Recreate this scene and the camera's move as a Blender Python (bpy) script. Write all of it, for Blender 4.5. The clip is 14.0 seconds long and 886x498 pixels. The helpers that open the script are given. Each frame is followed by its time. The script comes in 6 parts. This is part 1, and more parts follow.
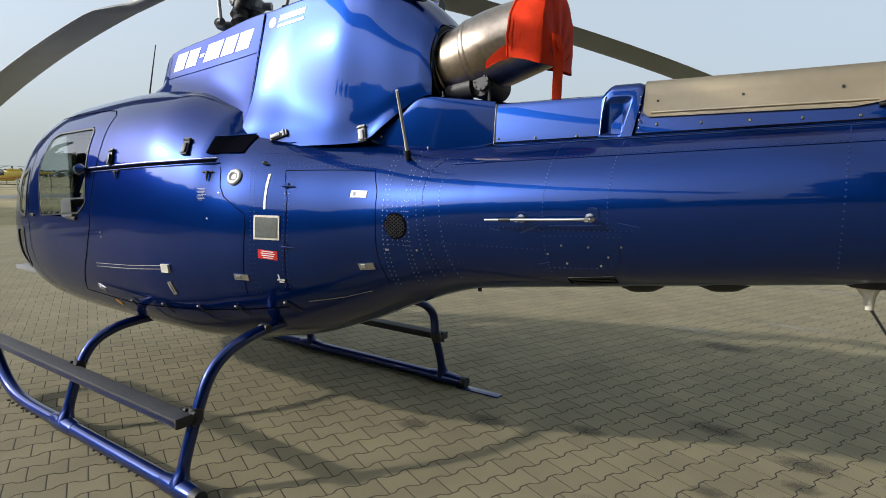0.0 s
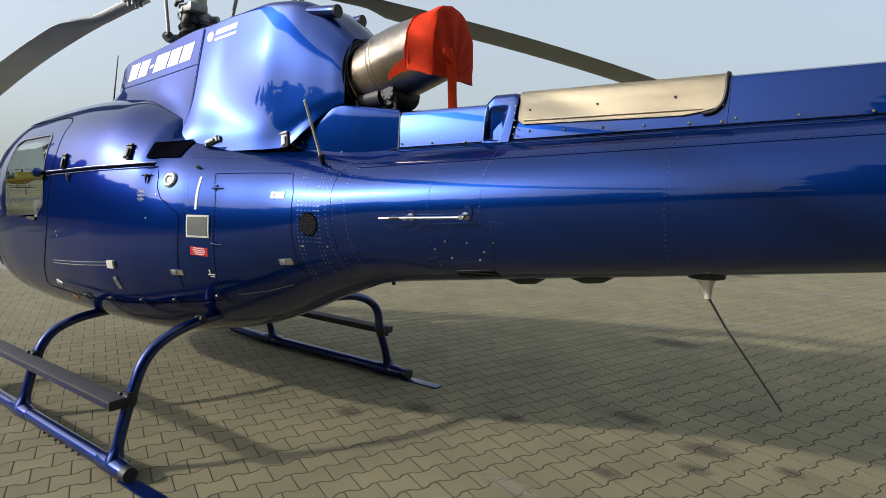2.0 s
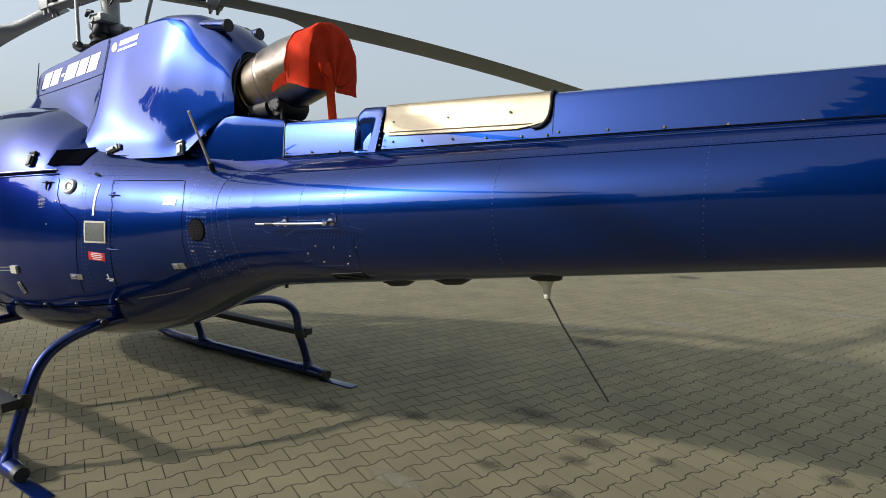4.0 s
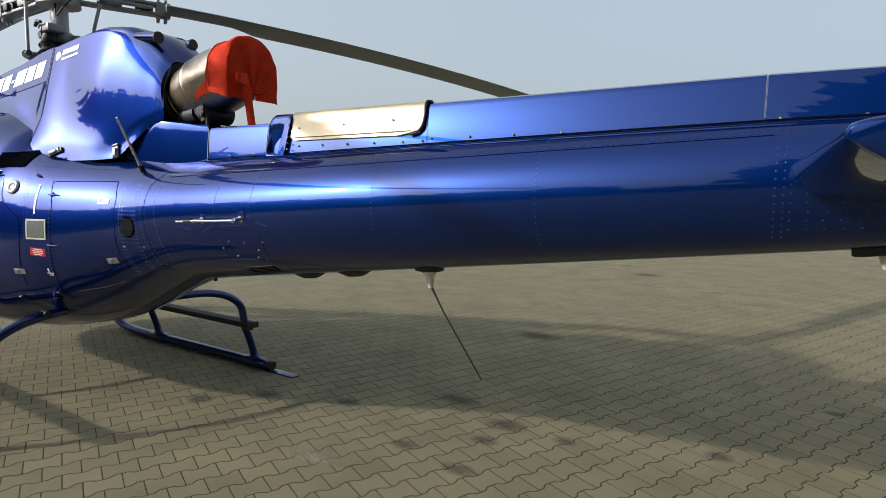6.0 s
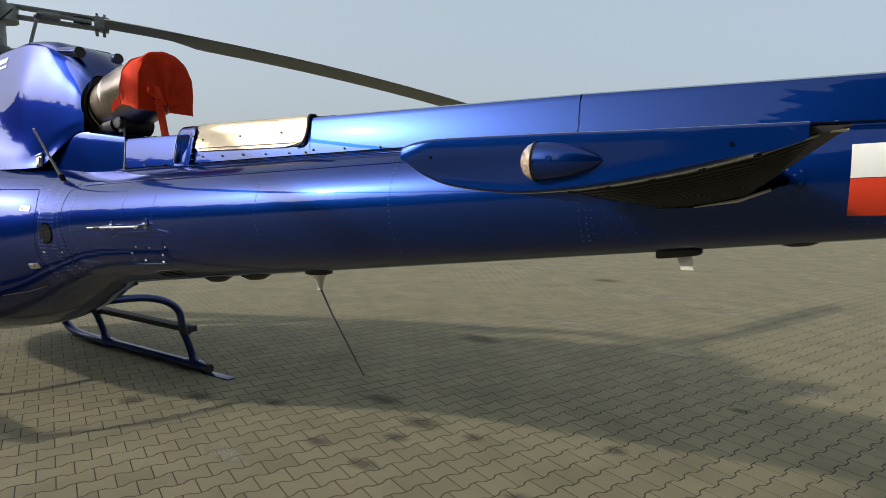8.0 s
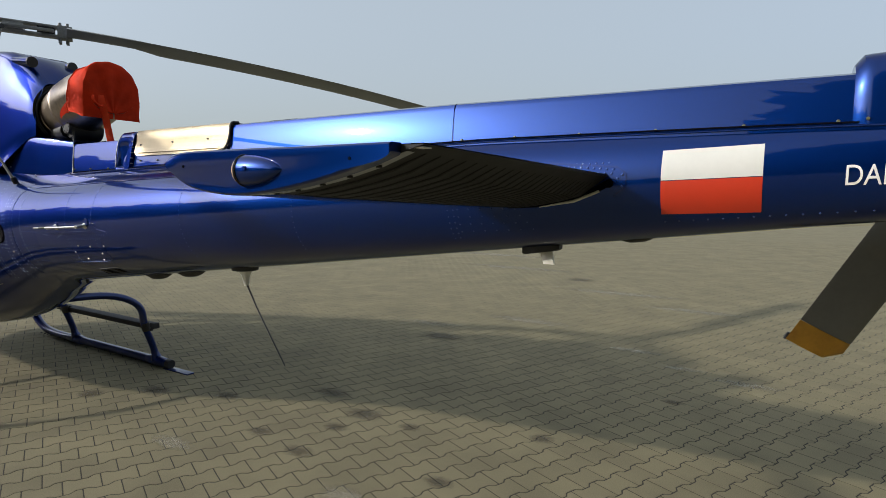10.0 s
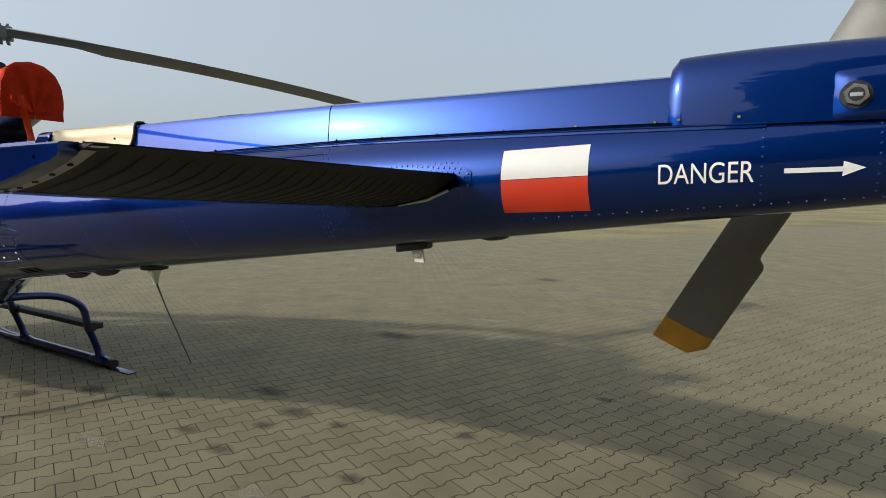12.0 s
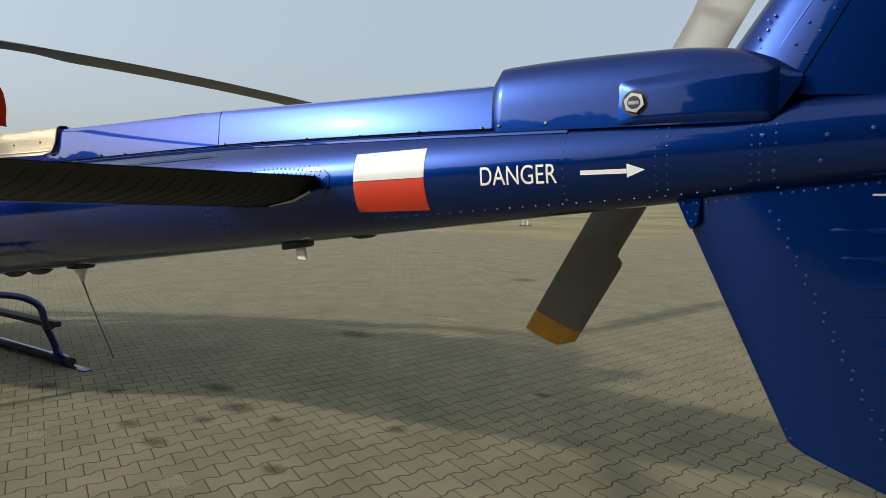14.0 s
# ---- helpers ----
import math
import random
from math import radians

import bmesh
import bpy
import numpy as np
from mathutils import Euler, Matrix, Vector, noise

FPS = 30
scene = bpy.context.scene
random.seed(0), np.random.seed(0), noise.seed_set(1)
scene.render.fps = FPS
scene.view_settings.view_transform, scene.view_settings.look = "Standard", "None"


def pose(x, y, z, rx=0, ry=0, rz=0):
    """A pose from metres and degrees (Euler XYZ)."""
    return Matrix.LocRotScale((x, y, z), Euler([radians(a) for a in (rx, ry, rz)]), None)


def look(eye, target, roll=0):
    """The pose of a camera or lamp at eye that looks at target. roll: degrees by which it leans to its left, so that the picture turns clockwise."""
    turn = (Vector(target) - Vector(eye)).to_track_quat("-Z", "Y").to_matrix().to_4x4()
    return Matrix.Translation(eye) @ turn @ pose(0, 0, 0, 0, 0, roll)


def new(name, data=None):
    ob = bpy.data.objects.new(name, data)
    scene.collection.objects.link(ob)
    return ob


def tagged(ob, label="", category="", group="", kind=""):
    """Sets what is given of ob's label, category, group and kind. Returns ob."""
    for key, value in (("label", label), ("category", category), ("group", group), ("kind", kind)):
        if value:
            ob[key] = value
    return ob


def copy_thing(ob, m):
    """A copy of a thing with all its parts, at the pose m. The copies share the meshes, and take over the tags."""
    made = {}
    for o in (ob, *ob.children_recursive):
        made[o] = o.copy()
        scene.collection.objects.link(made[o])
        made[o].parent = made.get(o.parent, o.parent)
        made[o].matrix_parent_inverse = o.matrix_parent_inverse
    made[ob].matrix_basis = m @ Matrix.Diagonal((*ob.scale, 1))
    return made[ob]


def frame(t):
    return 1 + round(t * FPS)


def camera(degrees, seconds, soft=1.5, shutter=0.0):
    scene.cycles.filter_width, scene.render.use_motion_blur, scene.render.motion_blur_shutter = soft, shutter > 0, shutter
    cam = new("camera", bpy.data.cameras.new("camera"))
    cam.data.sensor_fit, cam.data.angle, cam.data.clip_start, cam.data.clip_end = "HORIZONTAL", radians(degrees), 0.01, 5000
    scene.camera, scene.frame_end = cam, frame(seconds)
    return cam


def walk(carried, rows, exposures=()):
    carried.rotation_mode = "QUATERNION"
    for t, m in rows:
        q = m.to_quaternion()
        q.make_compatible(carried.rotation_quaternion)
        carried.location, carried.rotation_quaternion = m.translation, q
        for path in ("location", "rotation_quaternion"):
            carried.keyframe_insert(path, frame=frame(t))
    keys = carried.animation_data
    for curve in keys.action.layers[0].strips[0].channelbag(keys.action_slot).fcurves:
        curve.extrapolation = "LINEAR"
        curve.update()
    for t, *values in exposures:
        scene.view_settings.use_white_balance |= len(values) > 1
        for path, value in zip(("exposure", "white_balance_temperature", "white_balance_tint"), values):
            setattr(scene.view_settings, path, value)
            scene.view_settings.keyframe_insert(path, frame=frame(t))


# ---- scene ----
cam = camera(76.0, 14.0, soft=0.6)
PATH = [
    (0, (3.227, -2.73, 1.713), (2.102, -1.094, 1.471), 0.7),
    (0.5, (3.399, -2.715, 1.72), (2.266, -1.084, 1.481), 0.7),
    (1, (3.56, -2.702, 1.727), (2.419, -1.076, 1.488), 0.6),
    (1.5, (3.688, -2.677, 1.724), (2.544, -1.054, 1.485), 0.6),
    (2, (3.826, -2.623, 1.717), (2.679, -1.002, 1.483), 0.6),
    (2.5, (3.972, -2.564, 1.725), (2.832, -0.937, 1.493), 0.6),
    (3, (4.121, -2.511, 1.744), (2.997, -0.873, 1.515), 0.6),
    (3.5, (4.252, -2.463, 1.744), (3.147, -0.811, 1.52), 0.6),
    (6, (4.976, -2.403, 1.753), (3.906, -0.727, 1.532), 0.6),
    (6.5, (5.121, -2.348, 1.752), (4.049, -0.673, 1.533), 0.6),
    (7, (5.26, -2.308, 1.761), (4.197, -0.627, 1.546), 0.6),
    (7.5, (5.391, -2.283, 1.766), (4.339, -0.595, 1.556), 0.6),
    (8, (5.552, -2.268, 1.763), (4.509, -0.572, 1.568), 0.6),
    (10.5, (6.186, -2.152, 1.774), (5.145, -0.455, 1.584), 0.4),
    (11, (6.303, -2.089, 1.79), (5.269, -0.388, 1.597), 0.4),
    (11.5, (6.403, -2.03, 1.779), (5.377, -0.324, 1.588), 0.5),
    (12, (6.521, -1.979, 1.767), (5.501, -0.269, 1.579), 0.5),
    (12.5, (6.649, -1.95, 1.764), (5.632, -0.238, 1.579), 0.5),
    (13, (6.807, -1.918, 1.772), (5.785, -0.208, 1.589), 0.5),
    (13.5, (6.931, -1.882, 1.773), (5.909, -0.172, 1.59), 0.5),
    (14, (7.044, -1.827, 1.768), (6.022, -0.117, 1.585), 0.4),
]
EXPOSURE = [(0, 0.32), (3.5, 0.2), (7.5, 0.1), (14, 0.06)]
walk(cam, [(t, look(eye, target, roll)) for t, eye, target, roll in PATH], EXPOSURE)

# ---- light ----
SUN_WAY = Vector((1.48, 1.5, -1.0)).normalized()      # the way the sunlight travels
world = bpy.data.worlds.new("World")
scene.world = world
world.use_nodes = True
wn = world.node_tree.nodes
sky = wn.new("ShaderNodeTexSky")
sky.sky_type = "NISHITA"
sky.sun_disc = False
sky.sun_elevation = math.asin(-SUN_WAY.z)
sky.sun_rotation = math.atan2(-SUN_WAY.x, -SUN_WAY.y)
sky.altitude, sky.air_density, sky.dust_density, sky.ozone_density = 0, 0.6, 10.0, 6.0
wn["Background"].inputs[1].default_value = 0.125
haze = wn.new("ShaderNodeVectorMath")                 # a milky, hazy sky: an even veil over the dusty air's glow
haze.operation = "MULTIPLY_ADD"
haze.inputs[1].default_value = (0.95, 0.95, 0.95)
haze.inputs[2].default_value = (3.0, 3.35, 3.30)
world.node_tree.links.new(sky.outputs[0], haze.inputs[0])
world.node_tree.links.new(haze.outputs[0], wn["Background"].inputs[0])
sun = new("sun", bpy.data.lights.new("sun", "SUN"))
sun.data.energy, sun.data.angle, sun.data.color = 3.1, radians(1.5), (1.0, 0.94, 0.84)
sun.matrix_world = look((-20, -20, 14), Vector((-20, -20, 14)) + SUN_WAY)


# ---- materials ----
def material(name, color, rough=0.5, metal=0.0, coat=0.0, coat_rough=0.03, var=0.0, scale=8.0, bump=0.0, bump_scale=60.0,
             rough_var=0.0, random_var=0.0, coord="Object", island=0.0, grain=0.45):
    """A surface with colour variation at two scales, uneven gloss and fine relief."""
    m = bpy.data.materials.new(name)
    m.use_nodes = True
    n, l = m.node_tree.nodes, m.node_tree.links
    b = n["Principled BSDF"]
    b.inputs["Base Color"].default_value = (*color, 1)
    b.inputs["Roughness"].default_value = rough
    b.inputs["Metallic"].default_value = metal
    b.inputs["Coat Weight"].default_value = coat
    b.inputs["Coat Roughness"].default_value = coat_rough
    b.inputs["Coat IOR"].default_value = 1.50
    if var or bump or rough_var or random_var or island:
        tc = n.new("ShaderNodeNewGeometry" if coord == "Position" else "ShaderNodeTexCoord")
        big, fine = n.new("ShaderNodeTexNoise"), n.new("ShaderNodeTexNoise")
        big.inputs["Scale"].default_value, big.inputs["Detail"].default_value = scale, 4
        fine.inputs["Scale"].default_value, fine.inputs["Detail"].default_value = bump_scale, 3
        l.new(tc.outputs[coord], big.inputs["Vector"])
        l.new(tc.outputs[coord], fine.inputs["Vector"])
        add = n.new("ShaderNodeMath")
        add.operation = "MULTIPLY_ADD"
        add.inputs[1].default_value = grain
        l.new(fine.outputs["Fac"], add.inputs[0])
        l.new(big.outputs["Fac"], add.inputs[2])
        value = n.new("ShaderNodeMapRange")
        value.inputs["From Min"].default_value, value.inputs["From Max"].default_value = 0.195 + 0.5 * grain, 0.805 + 0.5 * grain
        value.inputs["To Min"].default_value, value.inputs["To Max"].default_value = 1 - var, 1 + var
        l.new(add.outputs[0], value.inputs["Value"])
        last = value.outputs[0]
        for amount, node, socket in ((random_var, "ShaderNodeObjectInfo", "Random"), (island, "ShaderNodeNewGeometry", "Random Per Island")):
            if amount:
                info, shift, times = n.new(node), n.new("ShaderNodeMapRange"), n.new("ShaderNodeMath")
                shift.inputs["To Min"].default_value, shift.inputs["To Max"].default_value = 1 - amount, 1 + amount
                l.new(info.outputs[socket], shift.inputs["Value"])
                times.operation = "MULTIPLY"
                l.new(shift.outputs[0], times.inputs[0])
                l.new(last, times.inputs[1])
                last = times.outputs[0]
        mix = n.new("ShaderNodeVectorMath")
        mix.operation = "SCALE"
        mix.inputs[0].default_value = color
        l.new(last, mix.inputs["Scale"])
        l.new(mix.outputs[0], b.inputs["Base Color"])
        if rough_var:
            rr = n.new("ShaderNodeMapRange")
            rr.inputs["To Min"].default_value, rr.inputs["To Max"].default_value = max(rough - rough_var, 0.02), min(rough + rough_var, 1)
            l.new(big.outputs["Fac"], rr.inputs["Value"])
            l.new(rr.outputs[0], b.inputs["Roughness"])
        if bump:
            bp = n.new("ShaderNodeBump")
            bp.inputs["Strength"].default_value, bp.inputs["Distance"].default_value = 1.0, bump
            l.new(fine.outputs["Fac"], bp.inputs["Height"])
            l.new(bp.outputs[0], b.inputs["Normal"])
    return m


def glass(name, tint=(0.75, 0.8, 0.8)):
    m = bpy.data.materials.new(name)
    m.use_nodes = True
    n, l = m.node_tree.nodes, m.node_tree.links
    clear, gloss, mix, fres = n.new("ShaderNodeBsdfTransparent"), n.new("ShaderNodeBsdfGlossy"), n.new("ShaderNodeMixShader"), n.new("ShaderNodeFresnel")
    clear.inputs[0].default_value = (*tint, 1)
    gloss.inputs["Roughness"].default_value = 0.02
    fres.inputs[0].default_value = 1.75
    l.new(fres.outputs[0], mix.inputs[0])
    l.new(clear.outputs[0], mix.inputs[1])
    l.new(gloss.outputs[0], mix.inputs[2])
    l.new(mix.outputs[0], n["Material Output"].inputs[0])
    return m


PAINT = material("blue_metallic_paint", (0.0007, 0.0205, 0.138), 0.33, 0.72, 1.0, 0.02, var=0.06, scale=1.5, bump=0.0, rough_var=0.04)
PAINT.node_tree.nodes["Principled BSDF"].inputs["Specular Tint"].default_value = (0.01, 0.04, 0.20, 1)
PAINT.node_tree.nodes["Principled BSDF"].inputs["Specular IOR Level"].default_value = 0.04
PAINT.node_tree.nodes["Principled BSDF"].inputs["Coat IOR"].default_value = 1.41


def add_flakes(m, share, rough):
    """Bright metal flakes in the paint: a broad pale lobe over the coloured one."""
    n, l = m.node_tree.nodes, m.node_tree.links
    flake, mix = n.new("ShaderNodeBsdfGlossy"), n.new("ShaderNodeMixShader")
    flake.inputs["Color"].default_value = (0.42, 0.78, 1.0, 1)
    flake.inputs["Roughness"].default_value = rough
    mix.inputs[0].default_value = share
    l.new(n["Principled BSDF"].outputs[0], mix.inputs[1])
    l.new(flake.outputs[0], mix.inputs[2])
    l.new(mix.outputs[0], n["Material Output"].inputs[0])


add_flakes(PAINT, 0.009, 0.23)
PAINT_DARK = material("blue_painted_tube", (0.004, 0.018, 0.11), 0.42, 0.7, 1.0, 0.06, var=0.15, scale=6, rough_var=0.1)
PAINT_DARK.node_tree.nodes["Principled BSDF"].inputs["Specular Tint"].default_value = (0.01, 0.05, 0.25, 1)
# both rivet blues are lightened to carry the sky's glint on the domes
RIVET = material("glint_blue_rivet_heads", (0.022, 0.055, 0.22), 0.42, 0.6, 0.5, 0.12, var=0.1)
BRIGHT_RIVET = material("bright_glint_rivet_heads", (0.16, 0.23, 0.42), 0.35, 0.7, 0.5, 0.1, var=0.2, scale=40)
SEAM = material("dark_gap", (0.004, 0.004, 0.007), 0.95, var=0.2)
SEAM.node_tree.nodes["Principled BSDF"].inputs["Specular IOR Level"].default_value = 0.0
BLACK = material("black_rubber", (0.012, 0.012, 0.013), 0.55, var=0.3, scale=14, bump=0.0006, bump_scale=180)
STEP = material("grey_anti_slip", (0.030, 0.030, 0.034), 0.75, var=0.25, scale=9, bump=0.0012, bump_scale=320)
MAST = material("pale_mast_paint", (0.46, 0.47, 0.46), 0.45, var=0.12, scale=6)
STEEL = material("brushed_steel", (0.55, 0.54, 0.52), 0.32, 1.0, var=0.15, scale=12, rough_var=0.12)
GREY_METAL = material("grey_hub_metal", (0.29, 0.295, 0.29), 0.5, 0.3, var=0.3, scale=9, rough_var=0.1)
DARK_METAL = material("dark_hub_metal", (0.045, 0.045, 0.048), 0.5, 0.4, var=0.4, scale=12, rough_var=0.1)
EXHAUST = material("heat_tinted_steel", (0.30, 0.245, 0.19), 0.33, 1.0, var=0.35, scale=5, bump=0.0004, bump_scale=40, rough_var=0.12)
SHIELD = material("brass_coloured_heat_shield", (0.46, 0.385, 0.265), 0.40, 1.0, var=0.07, scale=4, bump=0.0005, bump_scale=25, rough_var=0.1)
STAB_GREY = material("dark_primer", (0.014, 0.0135, 0.013), 0.6, 0.0, var=0.25, scale=8, rough_var=0.1)
STAB_GREY.node_tree.nodes["Principled BSDF"].inputs["Specular IOR Level"].default_value = 0.25
RED = material("red_fabric", (0.56, 0.032, 0.006), 0.7, var=0.25, scale=9, bump=0.006, bump_scale=14)
RED.node_tree.nodes["Principled BSDF"].inputs["Specular IOR Level"].default_value = 0.08
ORANGE = material("orange_strap", (0.85, 0.10, 0.02), 0.6, var=0.15, scale=10)
BLADE = material("grey_blade_paint", (0.33, 0.345, 0.34), 0.55, var=0.14, scale=3, rough_var=0.08)
TR_BLADE = material("grey_tail_blade_paint", (0.142, 0.137, 0.112), 0.5, var=0.12, scale=7, rough_var=0.08)
YELLOW = material("yellow_blade_tip", (0.50, 0.24, 0.02), 0.5, var=0.2, scale=12)
WHITE = material("white_lettering", (0.80, 0.80, 0.78), 0.4, coat=0.3, var=0.05)
WHITE_PLASTIC = material("off_white_plastic", (0.62, 0.60, 0.52), 0.45, var=0.1)
FLAG_WHITE = material("flag_white", (0.62, 0.61, 0.55), 0.4, coat=0.6, var=0.04)
FLAG_RED = material("flag_red", (0.52, 0.032, 0.008), 0.4, coat=0.6, var=0.05)
LABEL_RED = material("label_red", (0.55, 0.02, 0.02), 0.45, var=0.1)
LABEL_GREY = material("label_grey", (0.30, 0.31, 0.33), 0.5, var=0.1)
VENT_GREY = material("vent_screen", (0.10, 0.11, 0.10), 0.55, 0.2, var=0.2, scale=40)
LAMP_GLASS = material("lamp_lens", (0.36, 0.27, 0.19), 0.12, coat=1.0, var=0.8, scale=170)
CABIN_GREY = material("cabin_trim", (0.16, 0.16, 0.16), 0.8, var=0.2, scale=6)
SEAT = material("seat_cloth", (0.05, 0.05, 0.055), 0.9, var=0.3, scale=20)
GLASS = glass("window_glass")
RUBBER_SEAL = material("grey_seal", (0.03, 0.032, 0.036), 0.4, 0.3, var=0.2)
PAVER = material("concrete_paver", (0.153, 0.132, 0.073), 0.9, var=0.22, scale=1.6, bump=0.0014, bump_scale=150, grain=1.0, random_var=0.09, coord="Position", island=0.09)
JOINT = material("joint_sand", (0.032, 0.028, 0.020), 1.0, var=0.25, scale=5, bump=0.002, bump_scale=120)


def stain_material(name="dark_stain", color=(0.055, 0.048, 0.034), most=0.50):
    """A dark oily soaking that thins out to ragged edges."""
    m = bpy.data.materials.new(name)
    m.use_nodes = True
    n, l = m.node_tree.nodes, m.node_tree.links
    b, tc, far_out, rag, add, cut, clear, mix = (n["Principled BSDF"], n.new("ShaderNodeTexCoord"), n.new("ShaderNodeVectorMath"), n.new("ShaderNodeTexNoise"),
                                                 n.new("ShaderNodeMath"), n.new("ShaderNodeMapRange"), n.new("ShaderNodeBsdfTransparent"), n.new("ShaderNodeMixShader"))
    b.inputs["Base Color"].default_value = (*color, 1)
    b.inputs["Roughness"].default_value = 0.75
    flat_xy = n.new("ShaderNodeVectorMath")
    flat_xy.operation = "MULTIPLY"
    flat_xy.inputs[1].default_value = (1, 1, 0)
    l.new(tc.outputs["Generated"], flat_xy.inputs[0])
    far_out.operation = "DISTANCE"
    far_out.inputs[1].default_value = (0.5, 0.5, 0.0)
    l.new(flat_xy.outputs[0], far_out.inputs[0])
    rag.inputs["Scale"].default_value, rag.inputs["Detail"].default_value = 26, 5
    l.new(tc.outputs["Object"], rag.inputs["Vector"])
    add.operation = "MULTIPLY_ADD"
    add.inputs[1].default_value = 0.42
    l.new(rag.outputs["Fac"], add.inputs[0])
    l.new(far_out.outputs["Value"], add.inputs[2])
    cut.inputs["From Min"].default_value, cut.inputs["From Max"].default_value = 0.36, 0.68
    cut.inputs["To Min"].default_value, cut.inputs["To Max"].default_value = most, 0.0
    l.new(add.outputs[0], cut.inputs["Value"])
    l.new(cut.outputs[0], mix.inputs[0])
    l.new(clear.outputs[0], mix.inputs[1])
    l.new(b.outputs[0], mix.inputs[2])
    l.new(mix.outputs[0], n["Material Output"].inputs[0])
    return m


OIL = stain_material()
SCUFF = stain_material("pale_scuff", (0.30, 0.27, 0.20), 0.45)
TREE_LEAF = material("tree_foliage", (0.045, 0.062, 0.028), 0.9, var=0.35, scale=3, island=0.3)
TREE_LEAF.node_tree.nodes["Principled BSDF"].inputs["Specular IOR Level"].default_value = 0.1
# distance haze is mixed into this pale grey leaf colour
WOOD_LEAF = material("hazed_far_foliage", (0.15, 0.155, 0.13), 0.95, var=0.3, scale=0.2, island=0.25)
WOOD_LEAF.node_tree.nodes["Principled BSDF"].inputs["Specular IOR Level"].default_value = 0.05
BARK = material("bark", (0.09, 0.07, 0.05), 0.9, var=0.3, scale=8)


def grass_material():
    m = material("dry_grass", (0.185, 0.152, 0.064), 0.95, var=0.55, scale=0.15, bump=0.02, bump_scale=6)
    return m


GRASS = grass_material()


# ---- mesh helpers ----
def part(name, bm, mat, parent=None, label="", smooth=True):
    """One mesh object from a bmesh, under a thing or a part."""
    me = bpy.data.meshes.new(name)
    bmesh.ops.recalc_face_normals(bm, faces=bm.faces)
    bm.to_mesh(me)
    bm.free()
    me.materials.append(mat)
    if smooth:
        me.shade_smooth()
        me.set_sharp_from_angle(angle=radians(38))
    ob = new(name, me)
    ob.parent = parent
    if label:
        tagged(ob, label=label)
    return ob


def thing(name, label, category, at=(0, 0, 0), group="", kind=""):
    ob = new(name)
    ob.location = at
    ob.empty_display_size = 0.1
    return tagged(ob, label, category, group, kind)


def grid_faces(bm, rows, closed=False):
    """Quads between rows of points; rows of equal length. closed: each row is a ring."""
    vs = [[bm.verts.new(p) for p in row] for row in rows]
    n = len(rows[0])
    for a, b in zip(vs, vs[1:]):
        for i in range(n if closed else n - 1):
            j = (i + 1) % n
            try:
                bm.faces.new((a[i], a[j], b[j], b[i]))
            except ValueError:
                pass
    return vs


def loft(rings, caps=(True, True)):
    bm = bmesh.new()
    vs = grid_faces(bm, rings, True)
    for cap, ring in zip(caps, (vs[0], vs[-1])):
        if cap:
            bm.faces.new(ring)
    return bm


def tube(points, radii, segs=14, caps=True, bm=None, flat=1.0):
    """A round tube along points (smoothly swept); radii: one or one per point. flat squeezes it across."""
    pts = [Vector(p) for p in points]
    if not hasattr(radii, "__len__"):
        radii = [radii] * len(pts)
    bm = bm or bmesh.new()
    side = None
    rings = []
    for i, p in enumerate(pts):
        way = (pts[min(i + 1, len(pts) - 1)] - pts[max(i - 1, 0)]).normalized()
        if side is None:
            side = way.orthogonal().normalized()
        side = (side - way * side.dot(way)).normalized()
        up = way.cross(side)
        rings.append([p + radii[i] * (side * math.cos(a) * flat + up * math.sin(a)) for a in (2 * math.pi * k / segs for k in range(segs))])
    vs = grid_faces(bm, rings, True)
    if caps:
        bm.faces.new(vs[0])
        bm.faces.new(vs[-1])
    return bm


def curve_points(ctrl, n=8):
    """Catmull-Rom points through the control points."""
    c = [Vector(p) for p in ctrl]
    c = [2 * c[0] - c[1]] + c + [2 * c[-1] - c[-2]]
    out = []
    for i in range(1, len(c) - 2):
        for k in range(n):
            t = k / n
            a, b, d, e = c[i - 1], c[i], c[i + 1], c[i + 2]
            out.append(0.5 * ((2 * b) + (d - a) * t + (2 * a - 5 * b + 4 * d - e) * t * t + (3 * b - a - 3 * d + e) * t ** 3))
    out.append(c[-2])
    return out


def box(x0, x1, y0, y1, z0, z1, bevel=0.0, bm=None, segs=2):
    own = bmesh.new()
    bmesh.ops.create_cube(own, size=1)
    for v in own.verts:
        v.co = Vector(((x0 + x1) / 2 + v.co.x * (x1 - x0), (y0 + y1) / 2 + v.co.y * (y1 - y0), (z0 + z1) / 2 + v.co.z * (z1 - z0)))
    if bevel:
        bmesh.ops.bevel(own, geom=own.edges[:], offset=bevel, segments=segs, affect="EDGES", profile=0.6)
    if bm is None:
        return own
    join(bm, own)
    return bm


def join(bm, other, m=None):
    """Adds another bmesh to bm, and frees it."""
    if m is not None:
        bmesh.ops.transform(other, matrix=m, verts=other.verts)
    me = bpy.data.meshes.new("temporary")
    other.to_mesh(me)
    other.free()
    bm.from_mesh(me)
    bpy.data.meshes.remove(me)
    return bm


def cylinder(a, b, r, segs=16, r2=None, bm=None):
    return tube([a, b], [r, r if r2 is None else r2], segs, True, bm)


